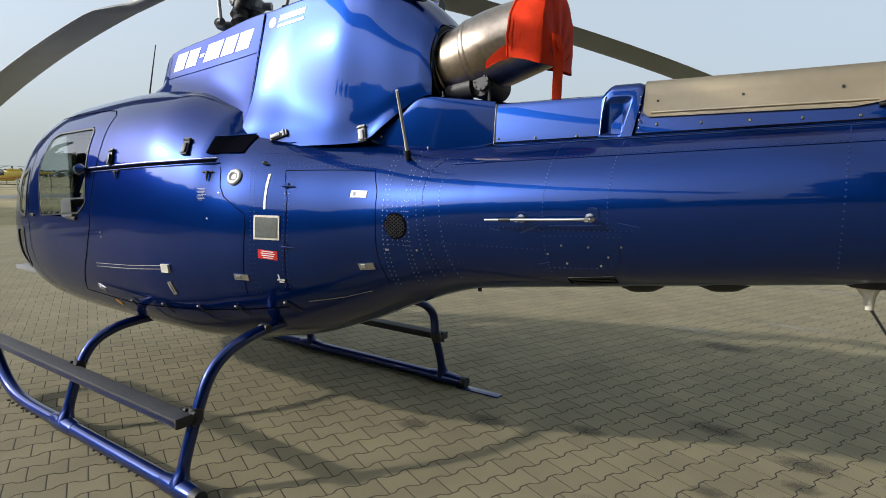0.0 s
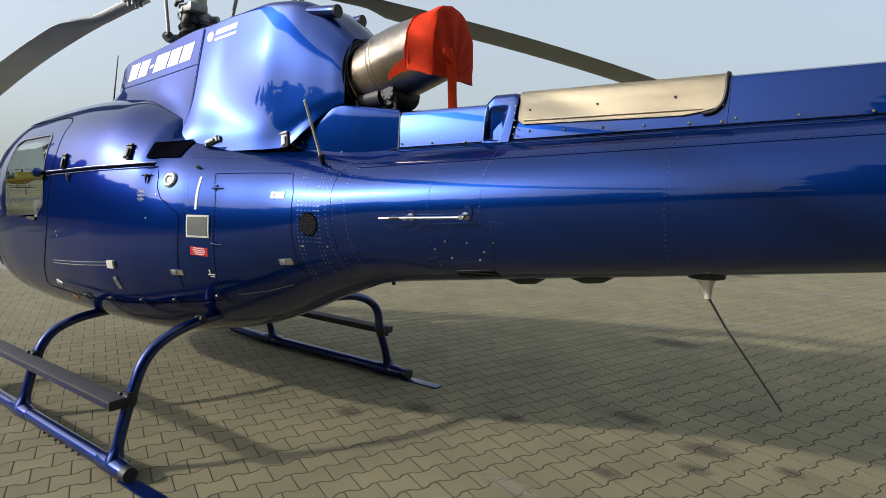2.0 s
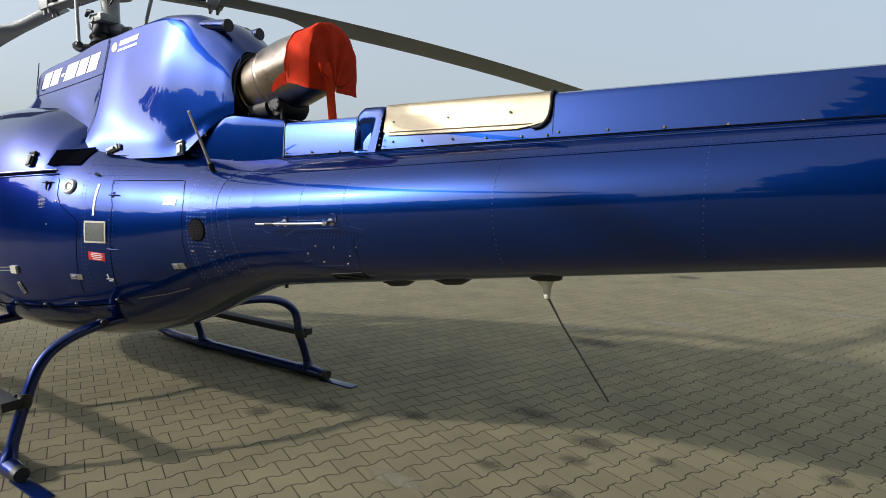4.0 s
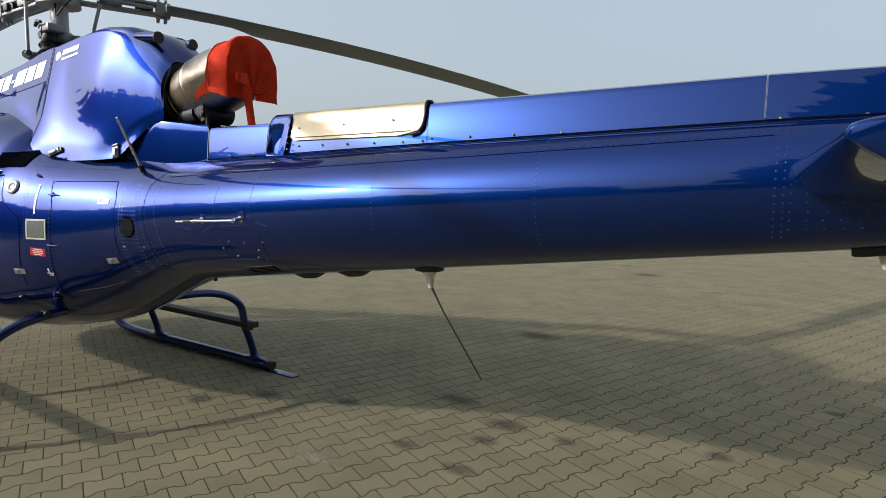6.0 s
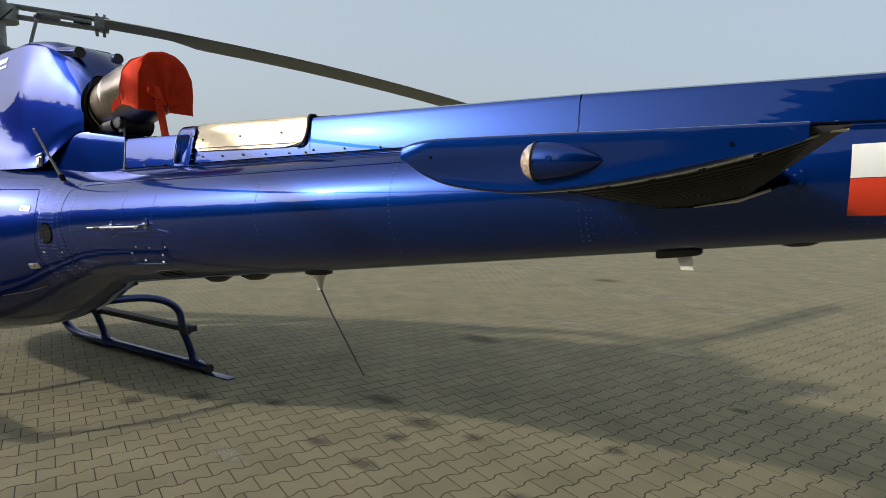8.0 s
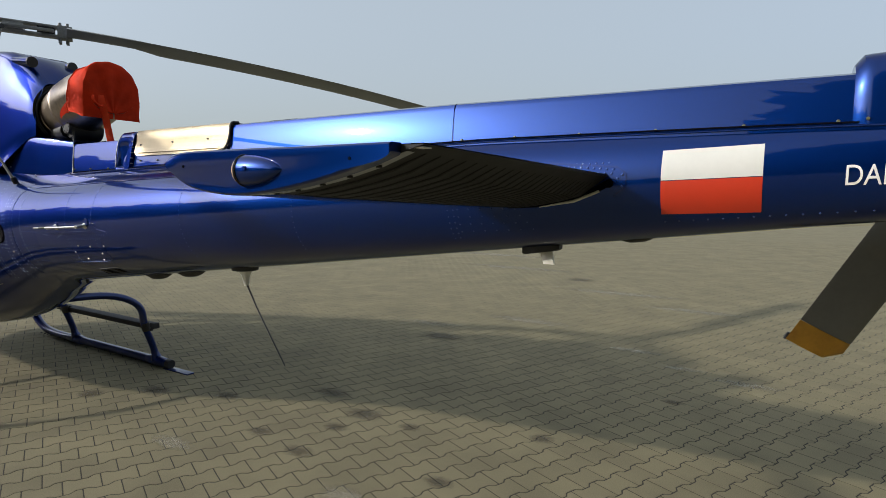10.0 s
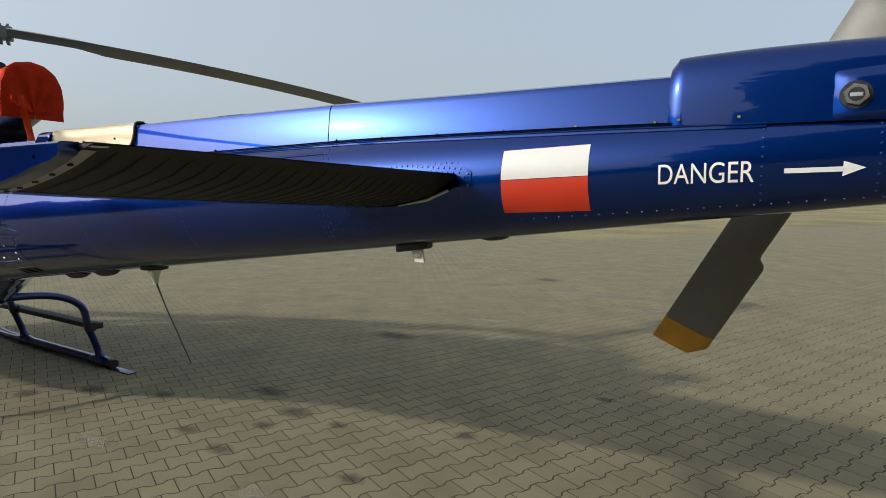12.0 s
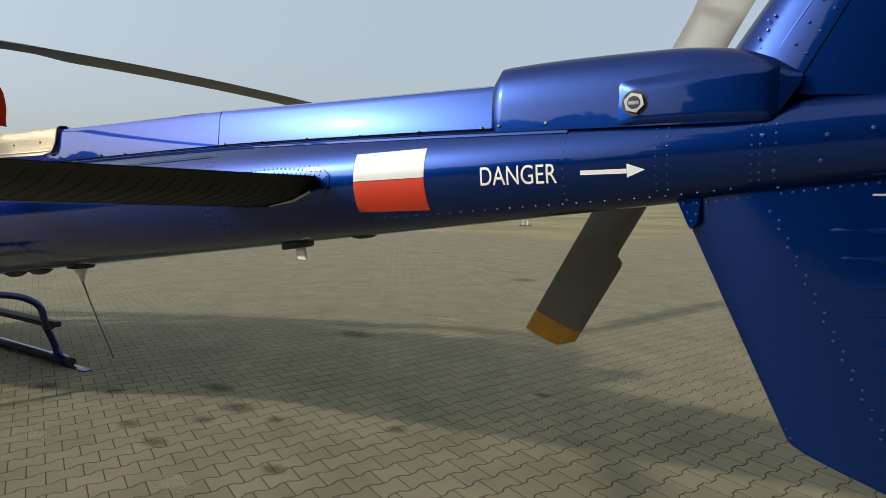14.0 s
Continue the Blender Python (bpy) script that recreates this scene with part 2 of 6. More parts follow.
def dome_points(centre, normal, r, h, segs=6):
    """Rings for a rivet head."""
    n = Vector(normal).normalized()
    s = n.orthogonal().normalized()
    u = n.cross(s)
    c = Vector(centre)
    ring = lambda rr, hh: [c + n * hh + rr * (s * math.cos(a) + u * math.sin(a)) for a in (2 * math.pi * k / segs for k in range(segs))]
    return [ring(r, -0.0005), ring(r * 0.72, h * 0.72)], c + n * h


def rivets(places, r=0.0035, h=0.0018, segs=6):
    """All the rivet heads of one row or panel as one mesh: (point, normal) pairs."""
    verts, faces = [], []
    for p, nrm in places:
        rings, top = dome_points(p, nrm, r, h, segs)
        k = len(verts)
        verts += rings[0] + rings[1] + [top]
        for i in range(segs):
            j = (i + 1) % segs
            faces.append((k + i, k + j, k + segs + j, k + segs + i))
            faces.append((k + segs + i, k + segs + j, k + 2 * segs))
    bm = bmesh.new()
    vs = [bm.verts.new(v) for v in verts]
    for f in faces:
        bm.faces.new([vs[i] for i in f])
    return bm


def interp(table, x):
    """Smooth monotone interpolation of rows (x, values...)."""
    xs = [r[0] for r in table]
    x = min(max(x, xs[0]), xs[-1])
    i = max(0, min(len(xs) - 2, next((k for k in range(len(xs) - 1) if x <= xs[k + 1]), len(xs) - 2)))
    h = xs[i + 1] - xs[i]
    t = (x - xs[i]) / h
    out = []
    for c in range(1, len(table[0])):
        def slope(k):
            if k == 0 or k == len(xs) - 1:
                a, b = (0, 1) if k == 0 else (k - 1, k)
                return (table[b][c] - table[a][c]) / (xs[b] - xs[a])
            d0 = (table[k][c] - table[k - 1][c]) / (xs[k] - xs[k - 1])
            d1 = (table[k + 1][c] - table[k][c]) / (xs[k + 1] - xs[k])
            return 0.0 if d0 * d1 <= 0 else 2 * d0 * d1 / (d0 + d1)
        m0, m1 = slope(i) * h, slope(i + 1) * h
        p0, p1 = table[i][c], table[i + 1][c]
        out.append(p0 * (2 * t ** 3 - 3 * t * t + 1) + m0 * (t ** 3 - 2 * t * t + t) + p1 * (3 * t * t - 2 * t ** 3) + m1 * (t ** 3 - t * t))
    return out


# ---- the helicopter's surfaces: x to the tail, y to starboard, mast near x = -0.37 ----
# x, belly height, roof height, half width, height of the widest line, roundness below, above
BODY = [
    (-3.52, 1.02, 1.12, 0.04, 1.07, 2.0, 2.0), (-3.45, 0.86, 1.30, 0.27, 1.08, 2.0, 2.0), (-3.30, 0.74, 1.52, 0.45, 1.10, 2.1, 2.0),
    (-3.00, 0.64, 1.91, 0.65, 1.16, 2.2, 2.2), (-2.60, 0.58, 2.17, 0.78, 1.25, 2.3, 2.5), (-2.20, 0.55, 2.285, 0.85, 1.26, 2.4, 2.8),
    (-1.70, 0.54, 2.33, 0.885, 1.28, 2.4, 3.0), (-1.00, 0.54, 2.36, 0.89, 1.28, 2.4, 3.0), (-0.40, 0.55, 2.335, 0.87, 1.28, 2.4, 2.9),
    (0.00, 0.58, 2.235, 0.81, 1.30, 2.3, 2.7), (0.13, 0.606, 2.195, 0.781, 1.313, 2.27, 2.635), (0.19, 0.618, 2.11, 0.767, 1.319, 2.25, 2.60), (0.40, 0.66, 2.05, 0.72, 1.34, 2.2, 2.5), (0.80, 0.80, 1.985, 0.595, 1.39, 2.1, 2.3),
    (1.20, 0.97, 1.955, 0.49, 1.46, 2.0, 2.1), (1.60, 1.105, 1.917, 0.44, 1.54, 2.0, 2.0), (1.80, 1.137, 1.915, 0.424, 1.561, 2.0, 2.0),
]


def body_side(x, z):
    """Half width of the fuselage at a station and height."""
    zb, zt, w, zc, nb, nt = interp(BODY, x)
    d, n = ((zc - z) / (zc - zb), nb) if z < zc else ((z - zc) / (zt - zc), nt)
    return w * max(1 - min(abs(d), 1) ** n, 0) ** (1 / n)


def body_ring(x, segs=72):
    zb, zt, w, zc, nb, nt = interp(BODY, x)
    ring = []
    for k in range(segs):
        a = 2 * math.pi * k / segs
        c, s = math.cos(a), math.sin(a)
        n, hgt = (nt, zt - zc) if s >= 0 else (nb, zc - zb)
        ring.append(Vector((x, w * math.copysign(abs(c) ** (2 / n), c), zc + hgt * math.copysign(abs(s) ** (2 / n), s))))
    return ring


def boom_at(x):
    """Centre height and radius of the tail boom."""
    r = 0.39 - 0.0565 * (x - 2.4)
    return 1.214 + 0.124 * (x - 2.42) + r, r


def boom_crown(x):
    """Height of the boom's upper half: pressed flat where it joins the fuselage."""
    r = boom_at(x)[1]
    return r - 0.07 * min(max((5.0 - x) / 3.2, 0), 1)


def boom_side(x, z):
    c, r = boom_at(x)
    d = (z - c) / (boom_crown(x) if z > c else r)
    return r * math.sqrt(max(1 - d * d, 0))


def boom_point(x, deg, out=0.0):
    """deg: 0 at the port side, 90 on top."""
    c, r = boom_at(x)
    a = radians(deg)
    up = boom_crown(x) if math.sin(a) > 0 else r
    return Vector((x, -(r + out) * math.cos(a), c + (up + out) * math.sin(a)))


def skin(x, z, out=0.0, side=None):
    """A point on the port skin and its outward normal."""
    side = side or (body_side if x < 1.78 else boom_side)
    e = 0.004
    p = Vector((x, -side(x, z), z))
    dx = Vector((2 * e, -(side(x + e, z) - side(x - e, z)), 0))
    dz = Vector((0, -(side(x, z + e) - side(x, z - e)), 2 * e))
    n = dx.cross(dz)
    if n.y > 0:
        n = -n
    n.normalize()
    return p + n * out, n


def ribbon(path, width, out=0.002, side=None, step=0.03, closed=False, thick=0.0):
    """A strip on the port skin along (x, z) corners."""
    pts = [Vector((*p, 0)) for p in path]
    if closed:
        pts.append(pts[0])
    fine = []
    for a, b in zip(pts, pts[1:]):
        n = max(1, int((b - a).length / step))
        fine += [a.lerp(b, k / n) for k in range(n)]
    fine.append(pts[-1])
    rows = []
    for i, p in enumerate(fine):
        q, nrm = skin(p.x, p.y, out, side)
        a = fine[max(i - 1, 0)] if not (closed and i == 0) else fine[-2]
        b = fine[min(i + 1, len(fine) - 1)] if not (closed and i == len(fine) - 1) else fine[1]
        w3 = skin(b.x, b.y, 0, side)[0] - skin(a.x, a.y, 0, side)[0]
        across = nrm.cross(w3).normalized() * (width / 2)
        rows.append([q - across, q + across] if not thick else [q - across - nrm * thick, q - across, q + across, q + across - nrm * thick])
    bm = bmesh.new()
    grid_faces(bm, rows)
    return bm


def round_poly(corners, r, n=5):
    """(x, z) corners with rounded corners."""
    out = []
    c = [Vector(p) for p in corners]
    for i, p in enumerate(c):
        a, b = (c[i - 1] - p), (c[(i + 1) % len(c)] - p)
        k = min(r, a.length * 0.45, b.length * 0.45)
        a, b = p + a.normalized() * k, p + b.normalized() * k
        for j in range(n + 1):
            t = j / n
            out.append(tuple((1 - t) ** 2 * a + 2 * t * (1 - t) * p + t * t * b))
    return out


def inside(poly, x, z):
    hit = False
    for (x0, z0), (x1, z1) in zip(poly, poly[1:] + poly[:1]):
        if (z0 > z) != (z1 > z) and x < (x1 - x0) * (z - z0) / (z1 - z0) + x0:
            hit = not hit
    return hit


def plate(x, z, w, h, out=0.004, side=None, turn=0.0, corner=0.004, nx=6, nz=4, thick=0.006):
    """A small plate that follows the port skin, centred on (x, z)."""
    c, s = math.cos(radians(turn)), math.sin(radians(turn))
    rows_top, rows_low = [], []
    for j in range(nz + 1):
        top, low = [], []
        for i in range(nx + 1):
            u, v = (i / nx - 0.5) * w, (j / nz - 0.5) * h
            q, n = skin(x + u * c - v * s, z + u * s + v * c, out, side)
            top.append(q)
            low.append(q - n * thick)
        rows_top.append(top)
        rows_low.append(low)
    bm = bmesh.new()
    vt, vl = grid_faces(bm, rows_top), grid_faces(bm, rows_low)
    rim = lambda g: g[0][:] + [r[-1] for r in g[1:]] + g[-1][-2::-1] + [r[0] for r in g[-2:0:-1]]
    a, b = rim(vt), rim(vl)
    for i in range(len(a)):
        j = (i + 1) % len(a)
        bm.faces.new((a[i], a[j], b[j], b[i]))
    return bm


# ---- ground ----
def ground_sheet():
    bm = bmesh.new()
    rows = []
    for r in (0.01, 10, 25, 45, 80, 150, 300, 700, 2500):
        rows.append([Vector((r * math.cos(a), r * math.sin(a), -0.06)) for a in (2 * math.pi * k / 48 for k in range(48))])
    grid_faces(bm, rows, True)
    return tagged(part("ground", bm, GRASS), "flat dry airfield grass reaching the horizon", "ground", kind="structure")


ground_sheet()
# the apron's edge: a bed slab whose outline bends away behind the helicopter
EDGE = [(-19, 4.5), (-16, 13), (-12.5, 19.5), (-9.5, 22), (-6.4, 22.4), (-3.3, 21.1), (-0.4, 20.8), (1.7, 23.8), (3.4, 28.3), (7, 38), (16, 52), (45, 60), (45, -45), (-45, -45), (-45, -12), (-25, -4)]


def apron_slab():
    bm = bmesh.new()
    top = [bm.verts.new((x, y, -0.020)) for x, y in EDGE]
    low = [bm.verts.new((x, y, -0.3)) for x, y in EDGE]
    bm.faces.new(top)
    for i in range(len(top)):
        j = (i + 1) % len(top)
        bm.faces.new((top[i], top[j], low[j], low[i]))
    return tagged(part("pavement", bm, JOINT, smooth=False), "weathered grey-beige concrete block pavement of the apron", "pavement", kind="structure")


pavement = apron_slab()
PITCH_U, PITCH_V, ROW_TURN = 0.2005, 0.166, radians(66.5)


def paver_shape(gap=0.0085, waist=0.0125, height=0.05):
    """Double-T paving stone: outline, a small chamfer and short sides."""
    hu, hv = PITCH_U / 2 - 0.0034, PITCH_V / 2 - gap / 2
    side = [(-hu, hv + waist), (-0.067, hv + waist), (-0.037, hv - waist), (0.037, hv - waist), (0.067, hv + waist), (hu, hv + waist)]
    ring = side + [(-u, -v) for u, v in side]
    ch = 0.0015
    inner = [(u - math.copysign(ch, u), v - math.copysign(ch, v)) for u, v in ring]
    verts = [(u, v, 0.0) for u, v in inner] + [(u, v, -0.0012) for u, v in ring] + [(u, v, -0.014) for u, v in ring]
    n = len(ring)
    faces = [tuple(range(n - 1, -1, -1))]
    for k in (0, n):
        for i in range(n):
            j = (i + 1) % n
            faces.append((k + i, k + j, k + n + j, k + n + i))
    return verts, faces


def paver_places(x0, x1, y0, y1):
    c, s = math.cos(ROW_TURN), math.sin(ROW_TURN)
    reach = int(60 / PITCH_V)
    for j in range(-reach, reach):
        for i in range(-int(50 / PITCH_U), int(50 / PITCH_U)):
            u, v = (i + 0.5 * (j % 2)) * PITCH_U, j * PITCH_V
            x, y = u * c - v * s, u * s + v * c
            if x0 < x < x1 and y0 < y < y1:
                yield x, y


def in_apron(x, y):
    return inside(EDGE, x, y)


# ---- main parts of the helicopter ----
heli = thing("helicopter", "dark metallic blue light helicopter with skids parked on the paved apron", "helicopter", (-0.37, 0, 0))


def hp(name, bm, mat, parent=None, label="", smooth=True):
    """A part of the helicopter, given in world places."""
    bmesh.ops.translate(bm, verts=bm.verts, vec=(0.37, 0, 0))
    return part(name, bm, mat, parent or heli, label, smooth)


WINDOW_PORT = round_poly([(-1.83, 1.405), (-1.88, 1.76), (-1.78, 1.99), (-1.68, 2.025), (-1.14, 2.045), (-1.10, 2.02), (-1.06, 1.53), (-1.18, 1.45)], 0.03)
WINDOW_SIDE = round_poly([(-2.42, 1.40), (-2.34, 1.71), (-2.15, 1.77), (-2.22, 1.38)], 0.05)
WINDOW_FRONT = [(-3.6, 1.30), (-2.72, 1.42), (-2.62, 1.80), (-2.66, 2.02), (-2.9, 2.2), (-3.6, 2.3)]
WINDOW_CHIN = round_poly([(-2.60, 1.00), (-2.57, 1.26), (-2.29, 1.285), (-2.33, 0.98), (-2.42, 0.93)], 0.05)


def fuselage_shell():
    xs = [-3.52 + 0.07 * (k / 8) ** 2 for k in range(8)]
    x = -3.45
    while x < 1.80:
        xs.append(x)
        x += 0.02 if x < -1.1 else 0.06
    xs.append(1.80)
    bm = loft([body_ring(x, 144) for x in xs])
    gone = []
    for f in bm.faces:
        c = f.calc_center_median()
        if len(f.verts) > 4:
            continue
        if (inside(WINDOW_PORT, c.x, c.z) or inside(WINDOW_SIDE, c.x, c.z)) and abs(c.y) > 0.3:
            gone.append(f)
        elif inside(WINDOW_CHIN, c.x, c.z) and abs(c.y) > 0.15:
            gone.append(f)
        elif inside(WINDOW_FRONT, c.x, c.z) and abs(c.y) > 0.03:
            gone.append(f)
    bmesh.ops.delete(bm, geom=gone, context="FACES")
    return bm


fuselage = hp("fuselage", fuselage_shell(), PAINT)


def skin_patch(poly, out, nx=26, nz=26, mirror=False):
    """A sheet on the fuselage skin inside an (x, z) outline."""
    xs, zs = [p[0] for p in poly], [p[1] for p in poly]
    bm = bmesh.new()
    rows = []
    for j in range(nz + 1):
        z = min(zs) + (max(zs) - min(zs)) * j / nz
        row = []
        for i in range(nx + 1):
            x = min(xs) + (max(xs) - min(xs)) * i / nx
            y = -(body_side(x, z) + out)
            row.append((x, -y if mirror else y, z))
        rows.append(row)
    grid_faces(bm, rows)
    gone = [f for f in bm.faces if not inside(poly, f.calc_center_median().x, f.calc_center_median().z)]
    bmesh.ops.delete(bm, geom=gone, context="FACES")
    return bm


for flip in (False, True):
    pane = hp("window_pane", skin_patch(WINDOW_PORT, -0.004, 40, 40, flip), GLASS, fuselage, "clear side window")
    pane.visible_shadow = False
    pane = hp("window_pane", skin_patch(WINDOW_SIDE, -0.004, 30, 30, flip), GLASS, fuselage)
    pane.visible_shadow = False
    pane = hp("window_pane", skin_patch(WINDOW_CHIN, -0.004, 30, 30, flip), GLASS, fuselage)
    pane.visible_shadow = False
    pane = hp("windscreen", skin_patch([(-3.46, 1.31), (-2.72, 1.42), (-2.62, 1.80), (-2.66, 2.02), (-2.9, 2.2), (-3.46, 2.3)], -0.004, 50, 40, flip), GLASS, fuselage, "curved clear windscreen half")
    pane.visible_shadow = False
hp("window_seal", ribbon(WINDOW_PORT, 0.014, 0.004, closed=True, thick=0.004), RUBBER_SEAL, fuselage, "bright metal window surround")
hp("window_seal", ribbon(WINDOW_SIDE, 0.028, 0.004, closed=True, thick=0.004), BLACK, fuselage)
hp("window_seal", ribbon(WINDOW_CHIN, 0.03, 0.004, closed=True, thick=0.004), RUBBER_SEAL, fuselage)

# tail boom
boom_xs = [1.80 + 0.1 * k for k in range(59)]
boom = hp("tail_boom", loft([[boom_point(x, 360 * k / 72) for k in range(72)] for x in boom_xs]), PAINT)


# engine and gearbox cowling: x and then (half width, height) from the base to the crown
COWL = [
    (-1.03, 0.47, 2.20, 0.37, 2.335, 0.32, 2.37, 0.30, 2.40, 0.0, 2.41),
    (-0.97, 0.49, 2.20, 0.375, 2.34, 0.325, 2.41, 0.30, 2.54, 0.0, 2.55),
    (-0.90, 0.51, 2.19, 0.385, 2.34, 0.335, 2.43, 0.298, 2.605, 0.0, 2.615),
    (-0.40, 0.57, 2.11, 0.43, 2.27, 0.36, 2.39, 0.288, 2.675, 0.0, 2.69),
    (0.155, 0.570, 1.92, 0.474, 2.055, 0.402, 2.24, 0.285, 2.745, 0.0, 2.765),
    (0.165, 0.555, 1.895, 0.484, 2.045, 0.405, 2.24, 0.285, 2.745, 0.0, 2.765),
    (0.50, 0.450, 1.900, 0.424, 2.02, 0.374, 2.19, 0.275, 2.775, 0.0, 2.80),
    (0.80, 0.388, 1.905, 0.370, 1.99, 0.345, 2.14, 0.262, 2.785, 0.0, 2.82),
    (1.00, 0.328, 1.918, 0.306, 2.00, 0.303, 2.14, 0.24, 2.76, 0.0, 2.81),
    (1.15, 0.282, 2.022, 0.274, 2.09, 0.275, 2.19, 0.205, 2.70, 0.0, 2.775),
    (1.28, 0.240, 2.118, 0.244, 2.16, 0.246, 2.23, 0.18, 2.61, 0.0, 2.70),
    (1.38, 0.224, 2.160, 0.225, 2.19, 0.225, 2.25, 0.165, 2.52, 0.0, 2.60),
    (1.41, 0.214, 2.165, 0.214, 2.19, 0.212, 2.25, 0.155, 2.49, 0.0, 2.55),
]


def cowl_half(x, n=7):
    """Port half of a section: a swept side, a tight upper edge and a flat crown."""
    v = interp(COWL, x)
    ctrl = [(v[2 * k], v[2 * k + 1], 0) for k in range(4)]
    lean = 0.22 + 0.30 * min(max((0.85 - x) / 0.45, 0), 1)
    ctrl.insert(3, (v[4] - lean * (v[4] - v[6]), v[5] + 0.52 * (v[7] - v[5]), 0))
    side = curve_points(ctrl, n)
    e = 0.012 + 0.05 * min(max((x - 0.55) / 0.5, 0), 1)
    y, z, top = v[6], v[7], v[9]
    edge = [(y - e * (1 - math.cos(a)), z + min(e, top - z) * math.sin(a)) for a in (0.4, 0.8, 1.2, 1.57)]
    y1, z1 = edge[-1]
    crown = [(y1 * (1 - u), z1 + (top - z1) * math.sin(u * 1.57)) for u in (0.33, 0.66, 1.0)]
    return [(p.x, p.y) for p in side] + edge + crown


def cowl_ring(x):
    half = cowl_half(x)
    return [Vector((x, -y, z)) for y, z in half] + [Vector((x, y, z)) for y, z in half[-2::-1]]


def cowl_side(x, z):
    half = cowl_half(x)
    for (y0, z0), (y1, z1) in zip(half, half[1:]):
        if z0 <= z <= z1:
            return y0 + (y1 - y0) * (z - z0) / max(z1 - z0, 1e-6)
    return half[0][0] if z < half[0][1] else 0.0


def cowling(x0, x1, n):
    bm = bmesh.new()
    grid_faces(bm, [cowl_ring(x0 + (x1 - x0) * k / n) for k in range(n + 1)])
    return bm


front_cowl = cowling(-1.03, 0.155, 26)
first_ring = [v for v in front_cowl.verts if abs(v.co.x + 1.03) < 1e-5]
front_cowl.faces.new(first_ring)
gear_cowl = hp("gearbox_cowling", front_cowl, PAINT)
engine_cowl = hp("engine_cowling", cowling(0.163, 1.41, 30), PAINT)
# dark throat round the jet pipe
throat = loft([[Vector((x, r * math.cos(a), 2.345 + r * 0.98 * math.sin(a))) for a in (2 * math.pi * k / 32 for k in range(32))] for x, r in ((1.405, 0.225), (1.40, 0.20), (1.25, 0.19), (1.0, 0.18))], (False, True))
hp("exhaust_throat", throat, BLACK, engine_cowl, "black heat-soaked opening round the jet pipe")

# jet pipe, bent upwards
PIPE = curve_points([(1.10, 0, 2.30), (1.30, 0, 2.32), (1.50, 0, 2.36), (1.68, 0, 2.405), (1.86, 0, 2.445), (2.02, 0, 2.475)], 8)
PIPE_R = [interp([(1.1, 0.155), (1.3, 0.165), (1.5, 0.19), (1.68, 0.203), (1.86, 0.19), (2.02, 0.172)], p.x)[0] for p in PIPE]
jet = hp("jet_pipe", tube(PIPE, PIPE_R, 40, False), EXHAUST, label="heat-tinted steel jet pipe")
for k, wide in ((11, 0.006), (19, 0.004)):
    hp("pipe_band", tube([PIPE[k] - (PIPE[k + 1] - PIPE[k]) * 0.3, PIPE[k], PIPE[k + 1], PIPE[k + 1] + (PIPE[k + 1] - PIPE[k]) * 0.3], [PIPE_R[k], PIPE_R[k] + wide, PIPE_R[k + 1] + wide, PIPE_R[k + 1]], 40, False), EXHAUST, jet)

# spine cover along the boom
def spine_ring(x, top, wb, wt, low, r=0.03):
    pts = [(-wb, low), (-wt - 0.004, top - r), (-wt + 0.006, top - 0.3 * r), (-wt + r, top), (wt - r, top), (wt - 0.006, top - 0.3 * r), (wt + 0.004, top - r), (wb, low)]
    return [Vector((x, y, z)) for y, z in pts]


def spine_piece(rows):
    bm = loft([spine_ring(*r) for r in rows])
    return bm


SPINE = [(2.36, 2.148, 0.135, 0.105, 1.90), (3.0, 2.150, 0.132, 0.104, 1.92), (3.42, 2.151, 0.130, 0.104, 1.93)]
spine_a = hp("drive_shaft_cover", spine_piece(SPINE), PAINT)
spine_b = hp("drive_shaft_cover", spine_piece([(3.422, 2.151, 0.130, 0.104, 1.93), (4.2, 2.153, 0.128, 0.102, 1.94), (4.83, 2.155, 0.126, 0.10, 1.95)]), PAINT)
spine_c = hp("drive_shaft_cover", spine_piece([(4.836, 2.155, 0.126, 0.10, 1.95), (5.5, 2.147, 0.122, 0.098, 1.955), (6.21, 2.142, 0.118, 0.096, 1.96)]), PAINT)
spine_front = hp("drive_shaft_fairing", spine_piece([(1.760, 2.108, 0.149, 0.130, 1.87), (2.05, 2.110, 0.143, 0.124, 1.88), (2.312, 2.112, 0.138, 0.119, 1.89)]), PAINT)
LEDGE = [(x, w, boom_at(x)[0] + boom_crown(x) * math.sqrt(max(1 - (w / boom_at(x)[1]) ** 2, 0))) for x, w in ((1.76, 0.152), (2.1, 0.150), (2.5, 0.148), (3.0, 0.145), (3.5, 0.142), (4.0, 0.140), (4.5, 0.137), (5.0, 0.135), (5.5, 0.132), (6.0, 0.129), (6.47, 0.126))]
flange = bmesh.new()
grid_faces(flange, [[Vector((x, -w + 0.03, z + 0.016)), Vector((x, -w, z + 0.009)), Vector((x, -w - 0.010, z + 0.002)), Vector((x, -w - 0.011, z - 0.010))] for x, w, z in LEDGE])
hp("cover_flange", flange, PAINT, None, "narrow blue flange below the shaft covers")
hp("flange_gap", tube([(x, -w + 0.002, z + 0.013) for x, w, z in LEDGE], 0.003, 6), SEAM)
hp("flange_lip", tube([(x, -w - 0.012, z + 0.0005) for x, w, z in LEDGE], 0.0022, 6), PAINT)

